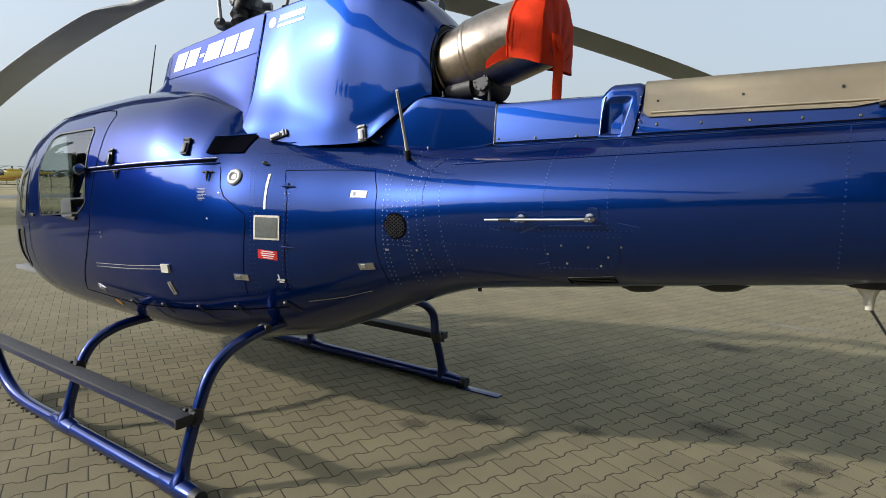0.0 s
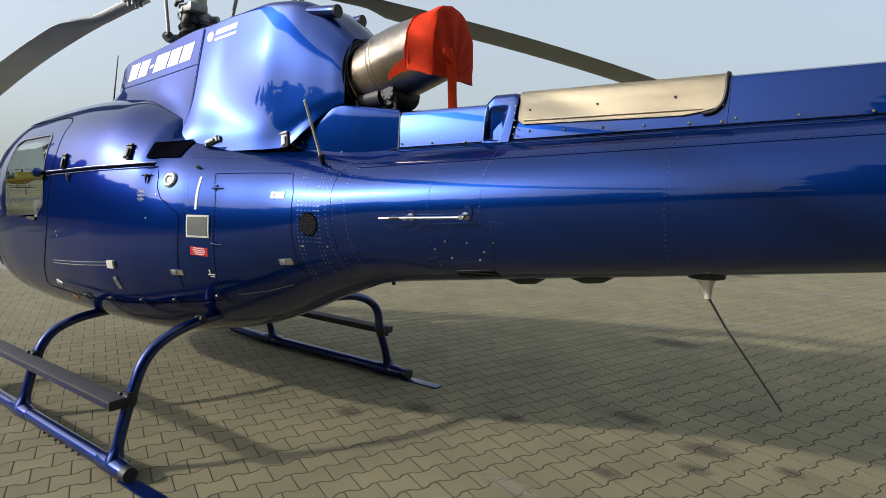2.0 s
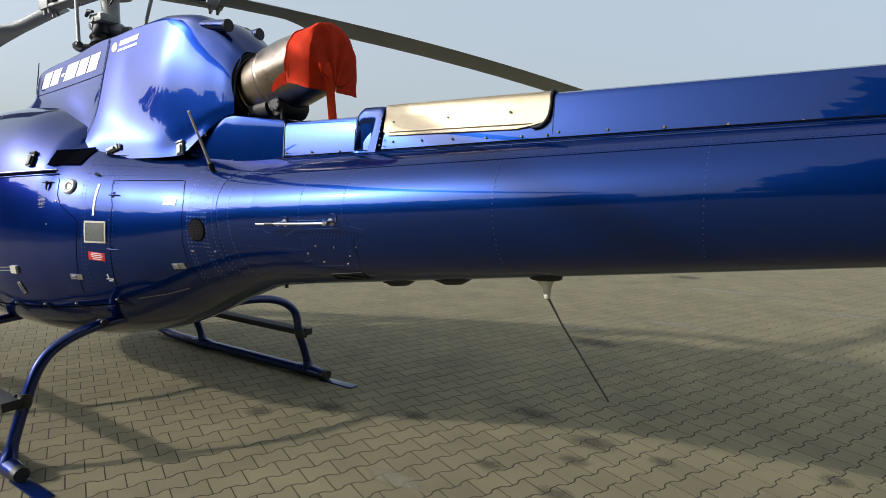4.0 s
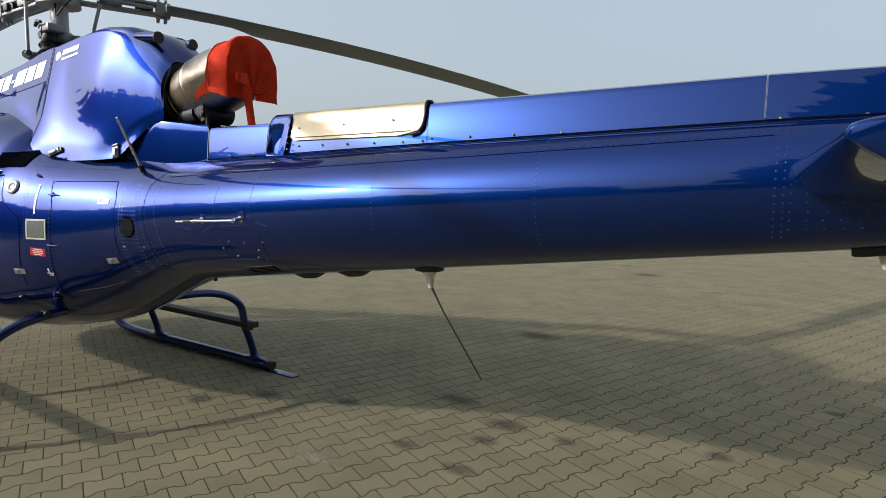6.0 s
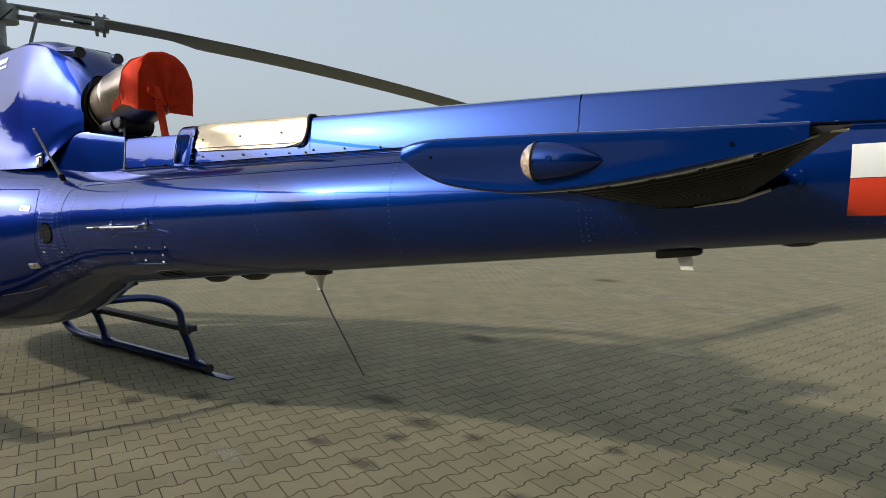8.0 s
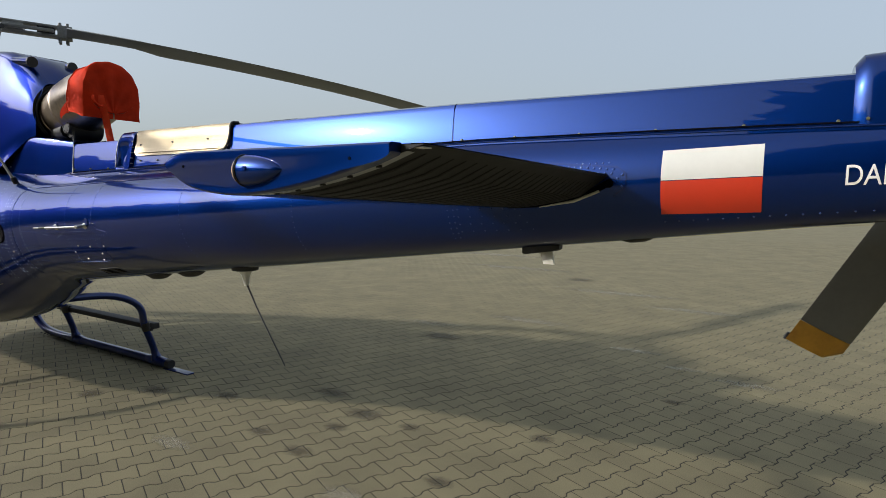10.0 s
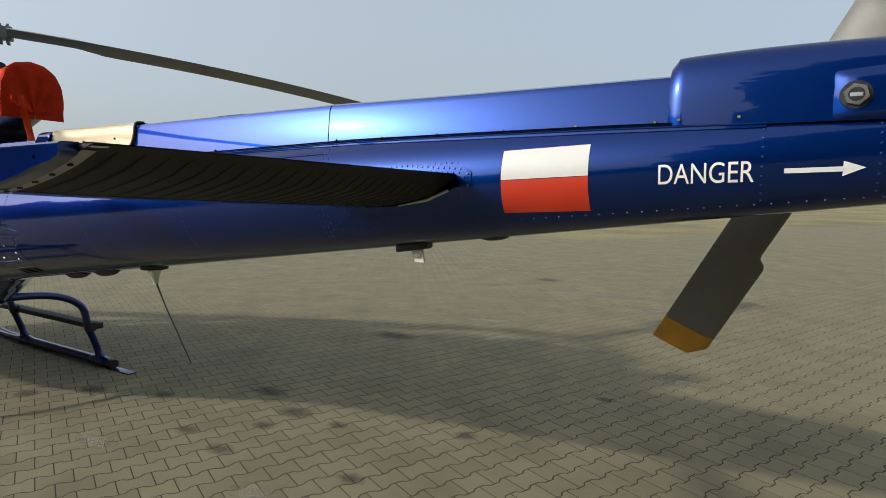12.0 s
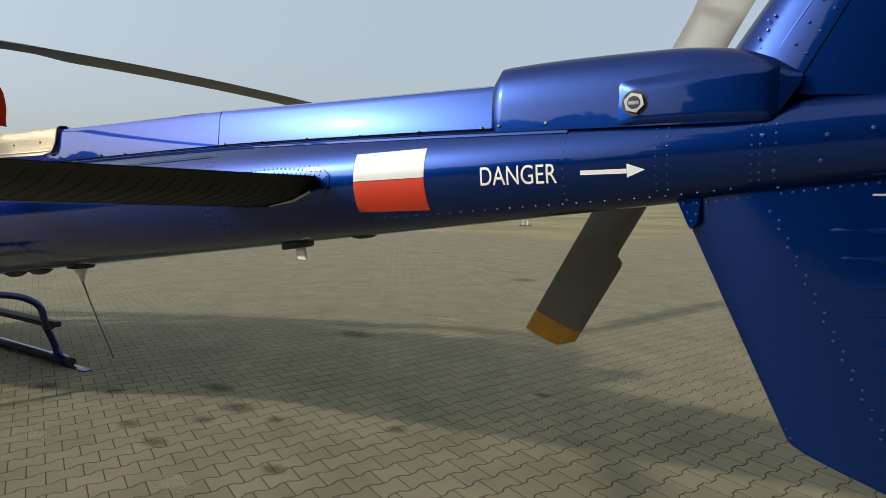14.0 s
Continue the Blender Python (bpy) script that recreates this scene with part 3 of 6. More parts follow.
# folded fairing below the jet pipe: station, half width and height of the lower and of the upper edge
AFT = [(1.020, 0.256, 1.925, 0.258, 1.940), (1.12, 0.246, 1.884, 0.250, 2.012), (1.325, 0.222, 1.848, 0.228, 2.158), (1.43, 0.210, 1.837, 0.210, 2.150),
       (1.60, 0.172, 1.872, 0.172, 2.130), (1.757, 0.140, 1.905, 0.136, 2.112)]


def fairing():
    rows = []
    for x, yl, zl, yu, zu in AFT:
        bulge = 0.12 * (zu - zl) ** 2
        side = [(yl - 0.01, zl - 0.06), (yl + 0.006, zl - 0.002), (yl, zl + 0.004)]
        side += [(yl + (yu - yl) * v + 4 * bulge * v * (1 - v) * 0.45, zl + (zu - zl) * v) for v in (0.2, 0.4, 0.6, 0.8, 0.95)]
        side += [(yu - 0.004, zu), (yu - 0.02, zu + 0.006), (yu - 0.06, zu + 0.010)]
        rows.append([Vector((x, -y, z)) for y, z in side] + [Vector((x, y, z)) for y, z in side[::-1]])
    fine = []
    for p, q in zip(rows, rows[1:]):
        fine += [[u.lerp(v, k / 4) for u, v in zip(p, q)] for k in range(4)]
    fine.append(rows[-1])
    bm = bmesh.new()
    grid_faces(bm, fine)
    return bm


aft_fairing = hp("exhaust_fairing", fairing(), PAINT)
hp("fairing_gap", tube([(x, -yl - 0.004, zl - 0.006) for x, yl, zl, yu, zu in AFT], 0.004, 6), SEAM, aft_fairing)
hp("fairing_gap", tube([(x, -yu - 0.002, zu + 0.004) for x, yl, zl, yu, zu in AFT[:3]], 0.0035, 6), SEAM, aft_fairing)
for x, y, z in ((1.40, 0.226, 1.885), (1.10, 0.258, 1.95)):
    hp("fairing_screw", cylinder((x, -y, z), (x, -y - 0.006, z), 0.006, 10), STEEL, aft_fairing)

# horizontal stabiliser: chord section with a curved belly
# x past the nose, upper and lower height
STAB = [(0.0, 1.828, 1.826), (0.006, 1.836, 1.816), (0.025, 1.842, 1.802), (0.055, 1.846, 1.786), (0.10, 1.847, 1.773), (0.19, 1.847, 1.764), (0.27, 1.847, 1.768),
        (0.34, 1.846, 1.777), (0.42, 1.846, 1.792), (0.50, 1.846, 1.812), (0.56, 1.846, 1.832), (0.59, 1.846, 1.841)]


def stab_nose(y):
    """The leading edge runs slightly aft towards the tip."""
    return 4.925 + 0.088 * min(max((abs(y) - 0.26) / 1.24, 0), 1)


def stab_section(y, x0=None, shrink=0.0):
    x0 = stab_nose(y) if x0 is None else x0
    up = [Vector((x0 + x, y, zt - shrink)) for x, zt, zb in STAB]
    deep = 0.055 * max(1 - abs(y) / 1.5, 0) ** 0.8
    lo = [Vector((x0 + x, y, min(zb + shrink - deep * min((zt - zb) / 0.03, 1), zt - shrink - 0.001))) for x, zt, zb in STAB]
    return up + lo[::-1]


for sign in (-1, 1):
    ys = [sign * (0.16 + (1.497 - 0.16) * k / 10) for k in range(11)]
    stab = hp("stabiliser", loft([stab_section(y, None, 0.003) for y in ys]), STAB_GREY, label="horizontal stabiliser with a dark ribbed underside")
    top = bmesh.new()
    grid_faces(top, [[p + Vector((0, 0, 0.0015)) for p in stab_section(y, None, 0.003)[:12]] for y in ys])
    hp("upper_skin", top, PAINT, stab, "blue painted upper skin")
    nose = bmesh.new()
    grid_faces(nose, [[p + Vector((-0.0015, 0, -0.0015)) for p in stab_section(y, None, 0.003)[17:] + stab_section(y, None, 0.003)[:2]] for y in ys])
    hp("nose_skin", nose, PAINT, stab, "blue painted leading edge")
    cap_rings = []
    for y, shrink in ((1.496, 0.0), (1.519, 0.0), (1.5245, 0.0012), (1.527, 0.0040)):
        ring = stab_section(sign * y, 5.011)
        outline = curve_points(ring[:12], 4) + curve_points(ring[12:], 4)
        mid = Vector((5.26, sign * y, 1.812))
        cap_rings.append([Vector((min(p.x + math.copysign(min(shrink, 0.4 * abs(mid.x - p.x)), mid.x - p.x) * 0.6, 5.562), p.y, p.z - math.copysign(min(shrink, 0.4 * abs(p.z - mid.z)), p.z - mid.z))) for p in outline])
    hp("end_cap", loft(cap_rings), PAINT, stab, "rounded blue end plate")

# fins
def fin_plate(corners, y, thick):
    """A fin from (x, z) corners: front edge first two, with a tapered leading edge."""
    (ax, az), (bx, bz), (cx, cz), (dx, dz) = corners
    rows = []
    for u, t in ((0.0, 0.12), (0.03, 0.55), (0.10, 0.9), (0.25, 1.0), (0.5, 0.95), (1.0, 0.25)):
        rows.append((ax + (dx - ax) * u, az + (dz - az) * u, bx + (cx - bx) * u, bz + (cz - bz) * u, t * thick / 2))
    rings = [[Vector((x0, y - t, z0)), Vector((x1, y - t, z1)), Vector((x1, y + t, z1)), Vector((x0, y + t, z0))] for x0, z0, x1, z1, t in rows]
    return loft(rings)


lower_fin = hp("lower_fin", fin_plate([(6.772, 1.772), (7.088, 1.092), (7.55, 0.93), (7.62, 1.86)], 0.0, 0.10), PAINT)
upper_fin = hp("upper_fin", fin_plate([(6.822, 2.06), (7.50, 3.10), (7.95, 3.10), (7.66, 1.99)], 0.0, 0.13), PAINT)

# tail gearbox cover
TAILC = [(6.205, 2.172, 0.118, 1.985), (6.23, 2.20, 0.132, 1.98), (6.45, 2.205, 0.135, 1.975), (6.75, 2.20, 0.136, 1.972), (6.90, 2.183, 0.132, 1.970), (7.00, 2.148, 0.122, 1.970), (7.03, 2.128, 0.112, 2.005), (7.065, 2.10, 0.095, 2.066)]


def tail_ring(x, top, w, low):
    pts = []
    for k in range(17):
        a = math.pi * k / 16
        c, s = math.cos(a), math.sin(a)
        pts.append(Vector((x, -w * math.copysign(abs(c) ** 0.6, c), low + (top - low) * abs(s) ** 0.6)))
    return pts


tail_cover = hp("tail_gearbox_cover", loft([tail_ring(*interp([r for r in TAILC], x0) and (x0, *interp(TAILC, x0))) for x0 in [6.205 + 0.0216 * k for k in range(41)]]), PAINT)

# tail rotor on the starboard side
def blade_bm(length, root, chord, thick, twist_root, twist_tip, droop=0.0, n=16, root_chord=None, trans=(0.15, 0.3), straight=0.0, clip=0.0):
    """A blade along +x from root to length, chord along y."""
    rows = []
    for k in range(n + 1):
        r = root + (length - root) * k / n
        u = r / length
        t = min(max((u - trans[0]) / (trans[1] - trans[0]), 0), 1)
        t = t * t * (3 - 2 * t)
        c = (root_chord or chord) * (1 - t) + chord * t
        c -= clip * max(0.0, 2.0 * k / n - 1.0)
        th = thick * (1.6 - 0.6 * t)
        tw = radians(twist_root + (twist_tip - twist_root) * u)
        ring = []
        for j in range(16):
            a = 2 * math.pi * j / 16
            p, q = math.cos(a) * c / 2 + straight * (chord - c) / 2, math.sin(a) * th / 2 * (1 + 0.5 * math.cos(a))
            ring.append(Vector((r, p * math.cos(tw) - q * math.sin(tw), p * math.sin(tw) + q * math.cos(tw) - droop * r * r)))
        rows.append(ring)
    return loft(rows)


hp("tail_rotor_hub", cylinder((6.635, 0.10, 2.0), (6.635, 0.60, 2.0), 0.045), GREY_METAL)
TR_TURN = 61.5


def tr_place(bm, flip):
    """Lays a blade (along x, chord y) into the rotor's plane."""
    m = Matrix.Translation((6.635 if not flip else 6.55, 0.57, 2.0)) @ Matrix.Rotation(radians(-TR_TURN + (180 if not flip else 0)), 4, "Y") @ Matrix.Rotation(radians(90), 4, "X")
    bmesh.ops.transform(bm, matrix=m, verts=bm.verts)
    return bm


for flip in (False, True):
    blade = hp("tail_blade", tr_place(blade_bm(0.885, 0.12, 0.225, 0.034, -24, -24, trans=(0.56, 0.60), root_chord=0.215 if flip else 0.185, straight=-1.0, n=40), flip), TR_BLADE, label="grey tail rotor blade")
    hp("blade_tip", tr_place(blade_bm(0.985, 0.887, 0.225, 0.034, -24, -24, n=6, trans=(0.0, 0.1), straight=-1.0, clip=0.055), flip), YELLOW, blade, "yellow painted tip")
    hp("tip_weight", tr_place(cylinder((0.97, -0.098, -0.04), (1.003, -0.098, -0.04), 0.007, 8), flip), DARK_METAL, blade)

# main rotor
HUB = Vector((-0.37, 0, 3.30))
hp("rotor_mast", cylinder((-0.37, 0, 2.6), (-0.37, 0, 3.30), 0.065, 24), MAST)


ROTOR = {62.4: (0.0178, 0.0150), 187.5: (0.075, 0.040), 305.0: (0.0, 0.016)}      # azimuth: downward slope and droop of each blade


def rotor_place(bm, az):
    slope = Matrix.Rotation(math.atan(ROTOR[az][0]), 4, "Y")
    bmesh.ops.transform(bm, matrix=Matrix.Translation(HUB) @ Matrix.Rotation(radians(az), 4, "Z") @ slope, verts=bm.verts)
    return bm


for az, (fall, droop) in ROTOR.items():
    blade = hp("main_blade", rotor_place(blade_bm(5.345, 0.80, 0.35, 0.045, -6, -5, droop, 40, 0.17, (0.245, 0.312), -1.0), az), BLADE, label="long drooping grey main rotor blade")
    arm = box(0.10, 0.82, -0.055, 0.055, 0.03, 0.055, 0.008)
    box(0.10, 0.82, -0.055, 0.055, -0.055, -0.03, 0.008, arm)
    box(0.72, 0.84, -0.06, 0.06, -0.06, 0.06, 0.01, arm)
    box(0.30, 0.46, -0.07, 0.07, -0.03, 0.03, 0.012, arm)
    hp("rotor_arm", rotor_place(arm, az), GREY_METAL, blade, "grey rotor head sleeve")
star = bmesh.new()
cylinder((-0.37, 0, 3.20), (-0.37, 0, 3.33), 0.16, 24, bm=star)
cylinder((-0.37, 0, 3.33), (-0.37, 0, 3.38), 0.08, 24, bm=star)
hp("rotor_head", star, GREY_METAL)

# landing gear
GEAR_X = {-1: (0.45, -0.92), 1: (0.60, -1.0)}
HEEL = {-1: 0.0, 1: 0.05}
GEAR_Y = {-1: 1.16, 1: 1.115}
for s in (-1, 1):
    ys = s * GEAR_Y[s]
    xr, xf = GEAR_X[s]
    SK = curve_points([(xr + 0.15 + HEEL[s], ys, 0.05), (0.2, ys, 0.05), (-0.9, ys, 0.05), (-1.55, ys, 0.055), (-1.85, ys, 0.12), (-2.05, ys, 0.27), (-2.14, ys, 0.40)], 8)
    skid = hp("skid", tube(SK, 0.045, 16), PAINT_DARK, label="dark blue skid tube")
    blade_end = box(xr + 0.11 + HEEL[s], xr + 0.50 + HEEL[s], ys - 0.04, ys + 0.04, -0.002, 0.010, 0.002)
    hp("skid_spring", blade_end, PAINT_DARK, skid, "flat blue-grey spring blade")
    for x, arch in ((xr, ((0.965, 0.61), (0.86, 0.715), (0.70, 0.78), (0.5, 0.81), (0.2, 0.82))), (xf, ((0.965, 0.555), (0.85, 0.625), (0.65, 0.665), (0.2, 0.675)))):
        ctrl = [(x, ys, 0.06), (x, ys - s * 0.05, 0.24), (x, ys - s * 0.115, 0.43)] + [(x, s * y, z) for y, z in arch]
        LEG = curve_points(ctrl, 8)
        leg = hp("cross_tube", tube(LEG, [0.058, 0.054, 0.047, 0.040, 0.036] + [0.034] * (len(LEG) - 5), 16), PAINT_DARK, label="curved blue landing gear leg")
        hp("leg_saddle", tube([(x - 0.15, ys, 0.05), (x - 0.08, ys, 0.052), (x + 0.08, ys, 0.052), (x + 0.15, ys, 0.05)], [0.047, 0.055, 0.055, 0.047], 16), PAINT_DARK, leg)
    yst = ys - s * 0.035
    step = box(-2.20, xr + 0.01, yst - 0.055, yst + 0.055, 0.392, 0.446, 0.012)
    hp("boarding_step", step, STEP, label="dark grey anti-slip boarding step")
    nose = bmesh.new()
    grid_faces(nose, [[(x, yst + s * 0.0565, z) for x in (-2.19, xr)] for z in (0.406, 0.432)])
    hp("step_edge", nose, PAINT_DARK, skid)
# exhaust cover: red fabric hood over the pipe's mouth, with a hanging strap
cover = thing("exhaust_cover", "red fabric cover with an orange strap pulled over the jet pipe", "cover", (1.9, 0, 2.3))


def cp(name, bm, mat, label=""):
    bmesh.ops.translate(bm, verts=bm.verts, vec=(-1.9, 0, -2.3))
    return part(name, bm, mat, cover, label)


def hood_ring(x, zc, r, hem, n=40, wave=1.0):
    pts = []
    for k in range(n + 1):
        u = k / n
        if u < 0.14:
            y, z = -r, hem + (zc - hem) * u / 0.14
        elif u > 0.86:
            y, z = r, hem + (zc - hem) * (1 - u) / 0.14
        else:
            a = math.pi * (u - 0.14) / 0.72
            y, z = -r * math.cos(a), zc + r * math.sin(a)
        k1 = 1 + wave * (0.010 * math.sin(23 * u + 31 * x) + 0.008 * math.sin(61 * u + 17 * x) + 0.02 * (noise.noise(Vector((x * 11, u * 12, 3.1)))))
        pts.append(Vector((x + 0.012 * wave * noise.noise(Vector((u * 7, x * 5, 0.3))), y * k1, zc + (z - zc) * k1)))
    return pts


rows = [hood_ring(1.846, 2.435, 0.196, 2.32, wave=0.6)]
rows += [hood_ring(x, 2.412 + (x - 1.72) * 0.17, r, hem) for x, r, hem in ((1.856, 0.203, 2.318), (1.875, 0.204, 2.312), (1.90, 0.202, 2.305), (1.94, 0.200, 2.295), (1.98, 0.200, 2.280), (2.015, 0.196, 2.268))]
end = rows[-1]
for x, k in ((2.030, 0.96), (2.037, 0.85), (2.040, 0.5), (2.042, 0.02)):
    rows.append([Vector((x + 0.006 * noise.noise(p * 11), p.y * k, 2.268 + (p.z - 2.268) * (1 - (1 - k) * 0.9))) for p in end])
bm = bmesh.new()
grid_faces(bm, rows)
cp("hood", bm, RED, "creased red fabric")
cp("hem", tube([p + Vector((0.004, 0, 0)) for p in hood_ring(1.856, 2.437, 0.203, 2.32)], 0.007, 6), RED)
for zc, r in ((2.43, 0.207),):
    band = bmesh.new()
    grid_faces(band, [[p for p in hood_ring(x, 2.432, r, 2.34)] for x in (1.868, 1.884)])
    cp("tie_band", band, RED)
strap = bmesh.new()
path = curve_points([(2.050, -0.09, 2.42), (2.066, -0.085, 2.36), (2.066, -0.07, 2.28), (2.055, -0.05, 2.20), (2.045, -0.03, 2.115)], 6)
grid_faces(strap, [[p + Vector((-0.020, -0.014, 0)), p + Vector((0.002, -0.002, 0)), p + Vector((0.020, 0.014, 0))] for p in path])
bmesh.ops.solidify(strap, geom=strap.faces[:], thickness=0.002)
cp("strap", strap, ORANGE, "bright orange pull strap")
flap = bmesh.new()
grid_faces(flap, [[(1.87, -0.214, 2.375), (1.87, -0.205, 2.30)], [(1.82, -0.208, 2.36), (1.82, -0.20, 2.30)], [(1.77, -0.206, 2.33), (1.77, -0.198, 2.285)], [(1.73, -0.198, 2.30), (1.73, -0.19, 2.268)]])
bmesh.ops.solidify(flap, geom=flap.faces[:], thickness=0.003)
cp("flap", flap, RED)
loop = tube(curve_points([(2.060, -0.14, 2.41), (2.075, -0.145, 2.37), (2.075, -0.10, 2.34), (2.060, -0.06, 2.36)], 5), 0.009, 6)
cp("handle", loop, RED)

# ---- engine bay details below the pipe ----
bay = bmesh.new()
box(1.40, 1.72, -0.10, 0.10, 2.04, 2.125, 0.015, bay)
tube([(1.645, -0.100, 2.215), (1.645, -0.08, 2.215), (1.645, 0.10, 2.215)], [0.060, 0.075, 0.075], 28, True, bay)
tube([(1.44, -0.085, 2.19), (1.60, -0.085, 2.205)], [0.05, 0.055], 16, True, bay)
hp("engine_accessory", bay, BLACK, engine_cowl)
valve = cylinder((1.662, -0.13, 2.224), (1.662, 0.02, 2.224), 0.046, 24)
for k in range(8):
    a = k * math.pi / 4
    cylinder((1.662 + 0.037 * math.cos(a), -0.136, 2.224 + 0.037 * math.sin(a)), (1.662 + 0.037 * math.cos(a), -0.12, 2.224 + 0.037 * math.sin(a)), 0.005, 8, bm=valve)
hp("bleed_valve", valve, DARK_METAL, engine_cowl, "round bolted metal valve")
hp("drain_pipe", tube(curve_points([(1.40, -0.1, 2.2), (1.42, -0.11, 2.12), (1.42, -0.1, 2.05)], 4), 0.012, 8), STEEL, engine_cowl)
hp("support_strut", cylinder((1.70, -0.10, 2.30), (1.70, -0.10, 2.05), 0.008, 8), DARK_METAL, engine_cowl)
hp("throat_ring", tube([Vector((1.405, 0.20 * math.cos(a), 2.335 + 0.20 * math.sin(a))) for a in (2 * math.pi * k / 36 for k in range(37))], 0.008, 8, False), BLACK, engine_cowl)

# vent stacks on the cowling
for (a, b) in (((0.98, -0.19, 2.745), (1.325, -0.175, 2.70)), ((0.98, 0.13, 2.74), (1.215, 0.15, 2.735))):
    stack = hp("vent_stack", tube([a, b], [0.030, 0.036], 20), PAINT, engine_cowl, "blue vent tube with a black mouth")
    d = (Vector(b) - Vector(a)).normalized()
    hp("mouth", tube([Vector(b) - d * 0.012, Vector(b) + d * 0.004], [0.038, 0.038], 20), BLACK, stack)

# ---- panel gaps ----
def seam(path, width=0.006, side=None, parent=None, mat=None, out=0.0015):
    return hp("panel_gap", ribbon(path, width, out, side), mat or SEAM, parent or fuselage)


REAR_DOOR = [(-0.93, 1.80), (-0.97, 1.60), (-1.02, 1.35), (-1.095, 1.16), (-1.20, 1.02), (-1.33, 0.87)]
seam([(-1.10, 2.175), (-0.98, 2.165), (-0.92, 2.13), (-0.925, 2.06), (-0.92, 1.92), (-0.93, 1.80)], 0.008)
seam(REAR_DOOR, 0.010)
seam([(-1.33, 0.87), (-0.66, 0.845), (-0.29, 0.872), (0.01, 0.886), (0.29, 0.912), (0.62, 0.955)], 0.008)
seam([(0.20, 1.79), (0.225, 1.75), (0.25, 1.66), (0.29, 1.60), (0.445, 1.505), (0.455, 1.44), (0.437, 1.27), (0.415, 1.12), (0.40, 1.02)], 0.005)
seam([(-1.98, 2.16), (-2.06, 1.9), (-2.12, 1.5), (-2.13, 1.15), (-2.10, 0.92), (-1.98, 0.76)], 0.009)
seam([(-1.98, 2.16), (-1.10, 2.175)], 0.009)
seam([(0.64, 1.755), (0.90, 1.76), (1.17, 1.76)], 0.004)
seam([(0.64, 1.755), (0.70, 1.60), (0.71, 1.45), (0.69, 1.25), (0.66, 1.06)], 0.004)
seam([(1.18, 1.76), (1.235, 1.65), (1.25, 1.48), (1.24, 1.30), (1.25, 1.15)], 0.004)
seam([(0.43, 1.915), (0.75, 1.913), (1.05, 1.915)], 0.006, out=0.010)
hp("cowl_gap", ribbon([(0.159, 2.00), (0.159, 2.2), (0.159, 2.5), (0.159, 2.74)], 0.010, 0.006, cowl_side), SEAM, gear_cowl)
hp("panel_gap", ribbon([(-0.90, 2.42), (-0.4, 2.455), (0.13, 2.50)], 0.005, 0.0015, cowl_side), SEAM, gear_cowl)
hp("panel_gap", ribbon([(-0.90, 2.42), (-0.89, 2.58)], 0.004, 0.0015, cowl_side), SEAM, gear_cowl)

# side air intake between the sliding door and the cowling
intake = bmesh.new()
corners = [(0.112, 1.950), (0.310, 1.972), (0.318, 1.858), (0.104, 1.852)]
face = []
for a in range(7):
    line = []
    for b in range(7):
        u, v = b / 6, a / 6
        top = Vector(corners[0]).lerp(Vector(corners[1]), u)
        low = Vector(corners[3]).lerp(Vector(corners[2]), u)
        q = top.lerp(low, v)
        line.append(skin(q.x, q.y, 0.008)[0])
    face.append(line)
grid_faces(intake, face)
hp("air_intake", intake, SEAM, fuselage, "black side air intake")
lip = [on for on in (face[0][0], face[0][3], face[0][6])]
hp("intake_lip", tube(lip, 0.006, 8), PAINT, fuselage)

# sliding door rail and its fittings
def on_skin(x, z, out, side=None):
    return skin(x, z, out, side)[0]


RAIL = [(-1.03 + 0.06 * k, 1.752 + 0.003 * k) for k in range(21)]
hp("door_rail", tube([on_skin(x, z + 0.008, 0.006) for x, z in RAIL], 0.0045, 10), PAINT_DARK, fuselage, "blue sliding door rail")
hp("rail_channel", ribbon([(x, z - 0.002) for x, z in RAIL], 0.018, 0.004), SEAM, fuselage)
# steel colour on this lip stands in for the painted rail's bright highlight
hp("rail_lip", tube([on_skin(x, z + 0.014, 0.005) for x, z in RAIL], 0.0022, 8), STEEL, fuselage)
hp("rail_lower_edge", tube([on_skin(x + 0.03, z - 0.016, 0.006) for x, z in RAIL], 0.004, 8), PAINT, fuselage)
knob = tube([on_skin(-1.16, 1.745, 0.0), on_skin(-1.12, 1.748, 0.03), on_skin(-1.06, 1.752, 0.045), on_skin(-1.02, 1.752, 0.03)], [0.02, 0.035, 0.035, 0.01], 14)
hp("rail_end", knob, PAINT, fuselage)
for x in (-0.66, 0.15):
    br = tube([on_skin(x, 1.745, 0.012), on_skin(x + 0.004, 1.715, 0.012), on_skin(x + 0.006, 1.690, 0.006)], [0.010, 0.007, 0.004], 8)
    tube([on_skin(x - 0.030, 1.738, 0.010), on_skin(x + 0.030, 1.742, 0.010)], 0.005, 8, True, br)
    hp("roller_bracket", br, DARK_METAL, fuselage)


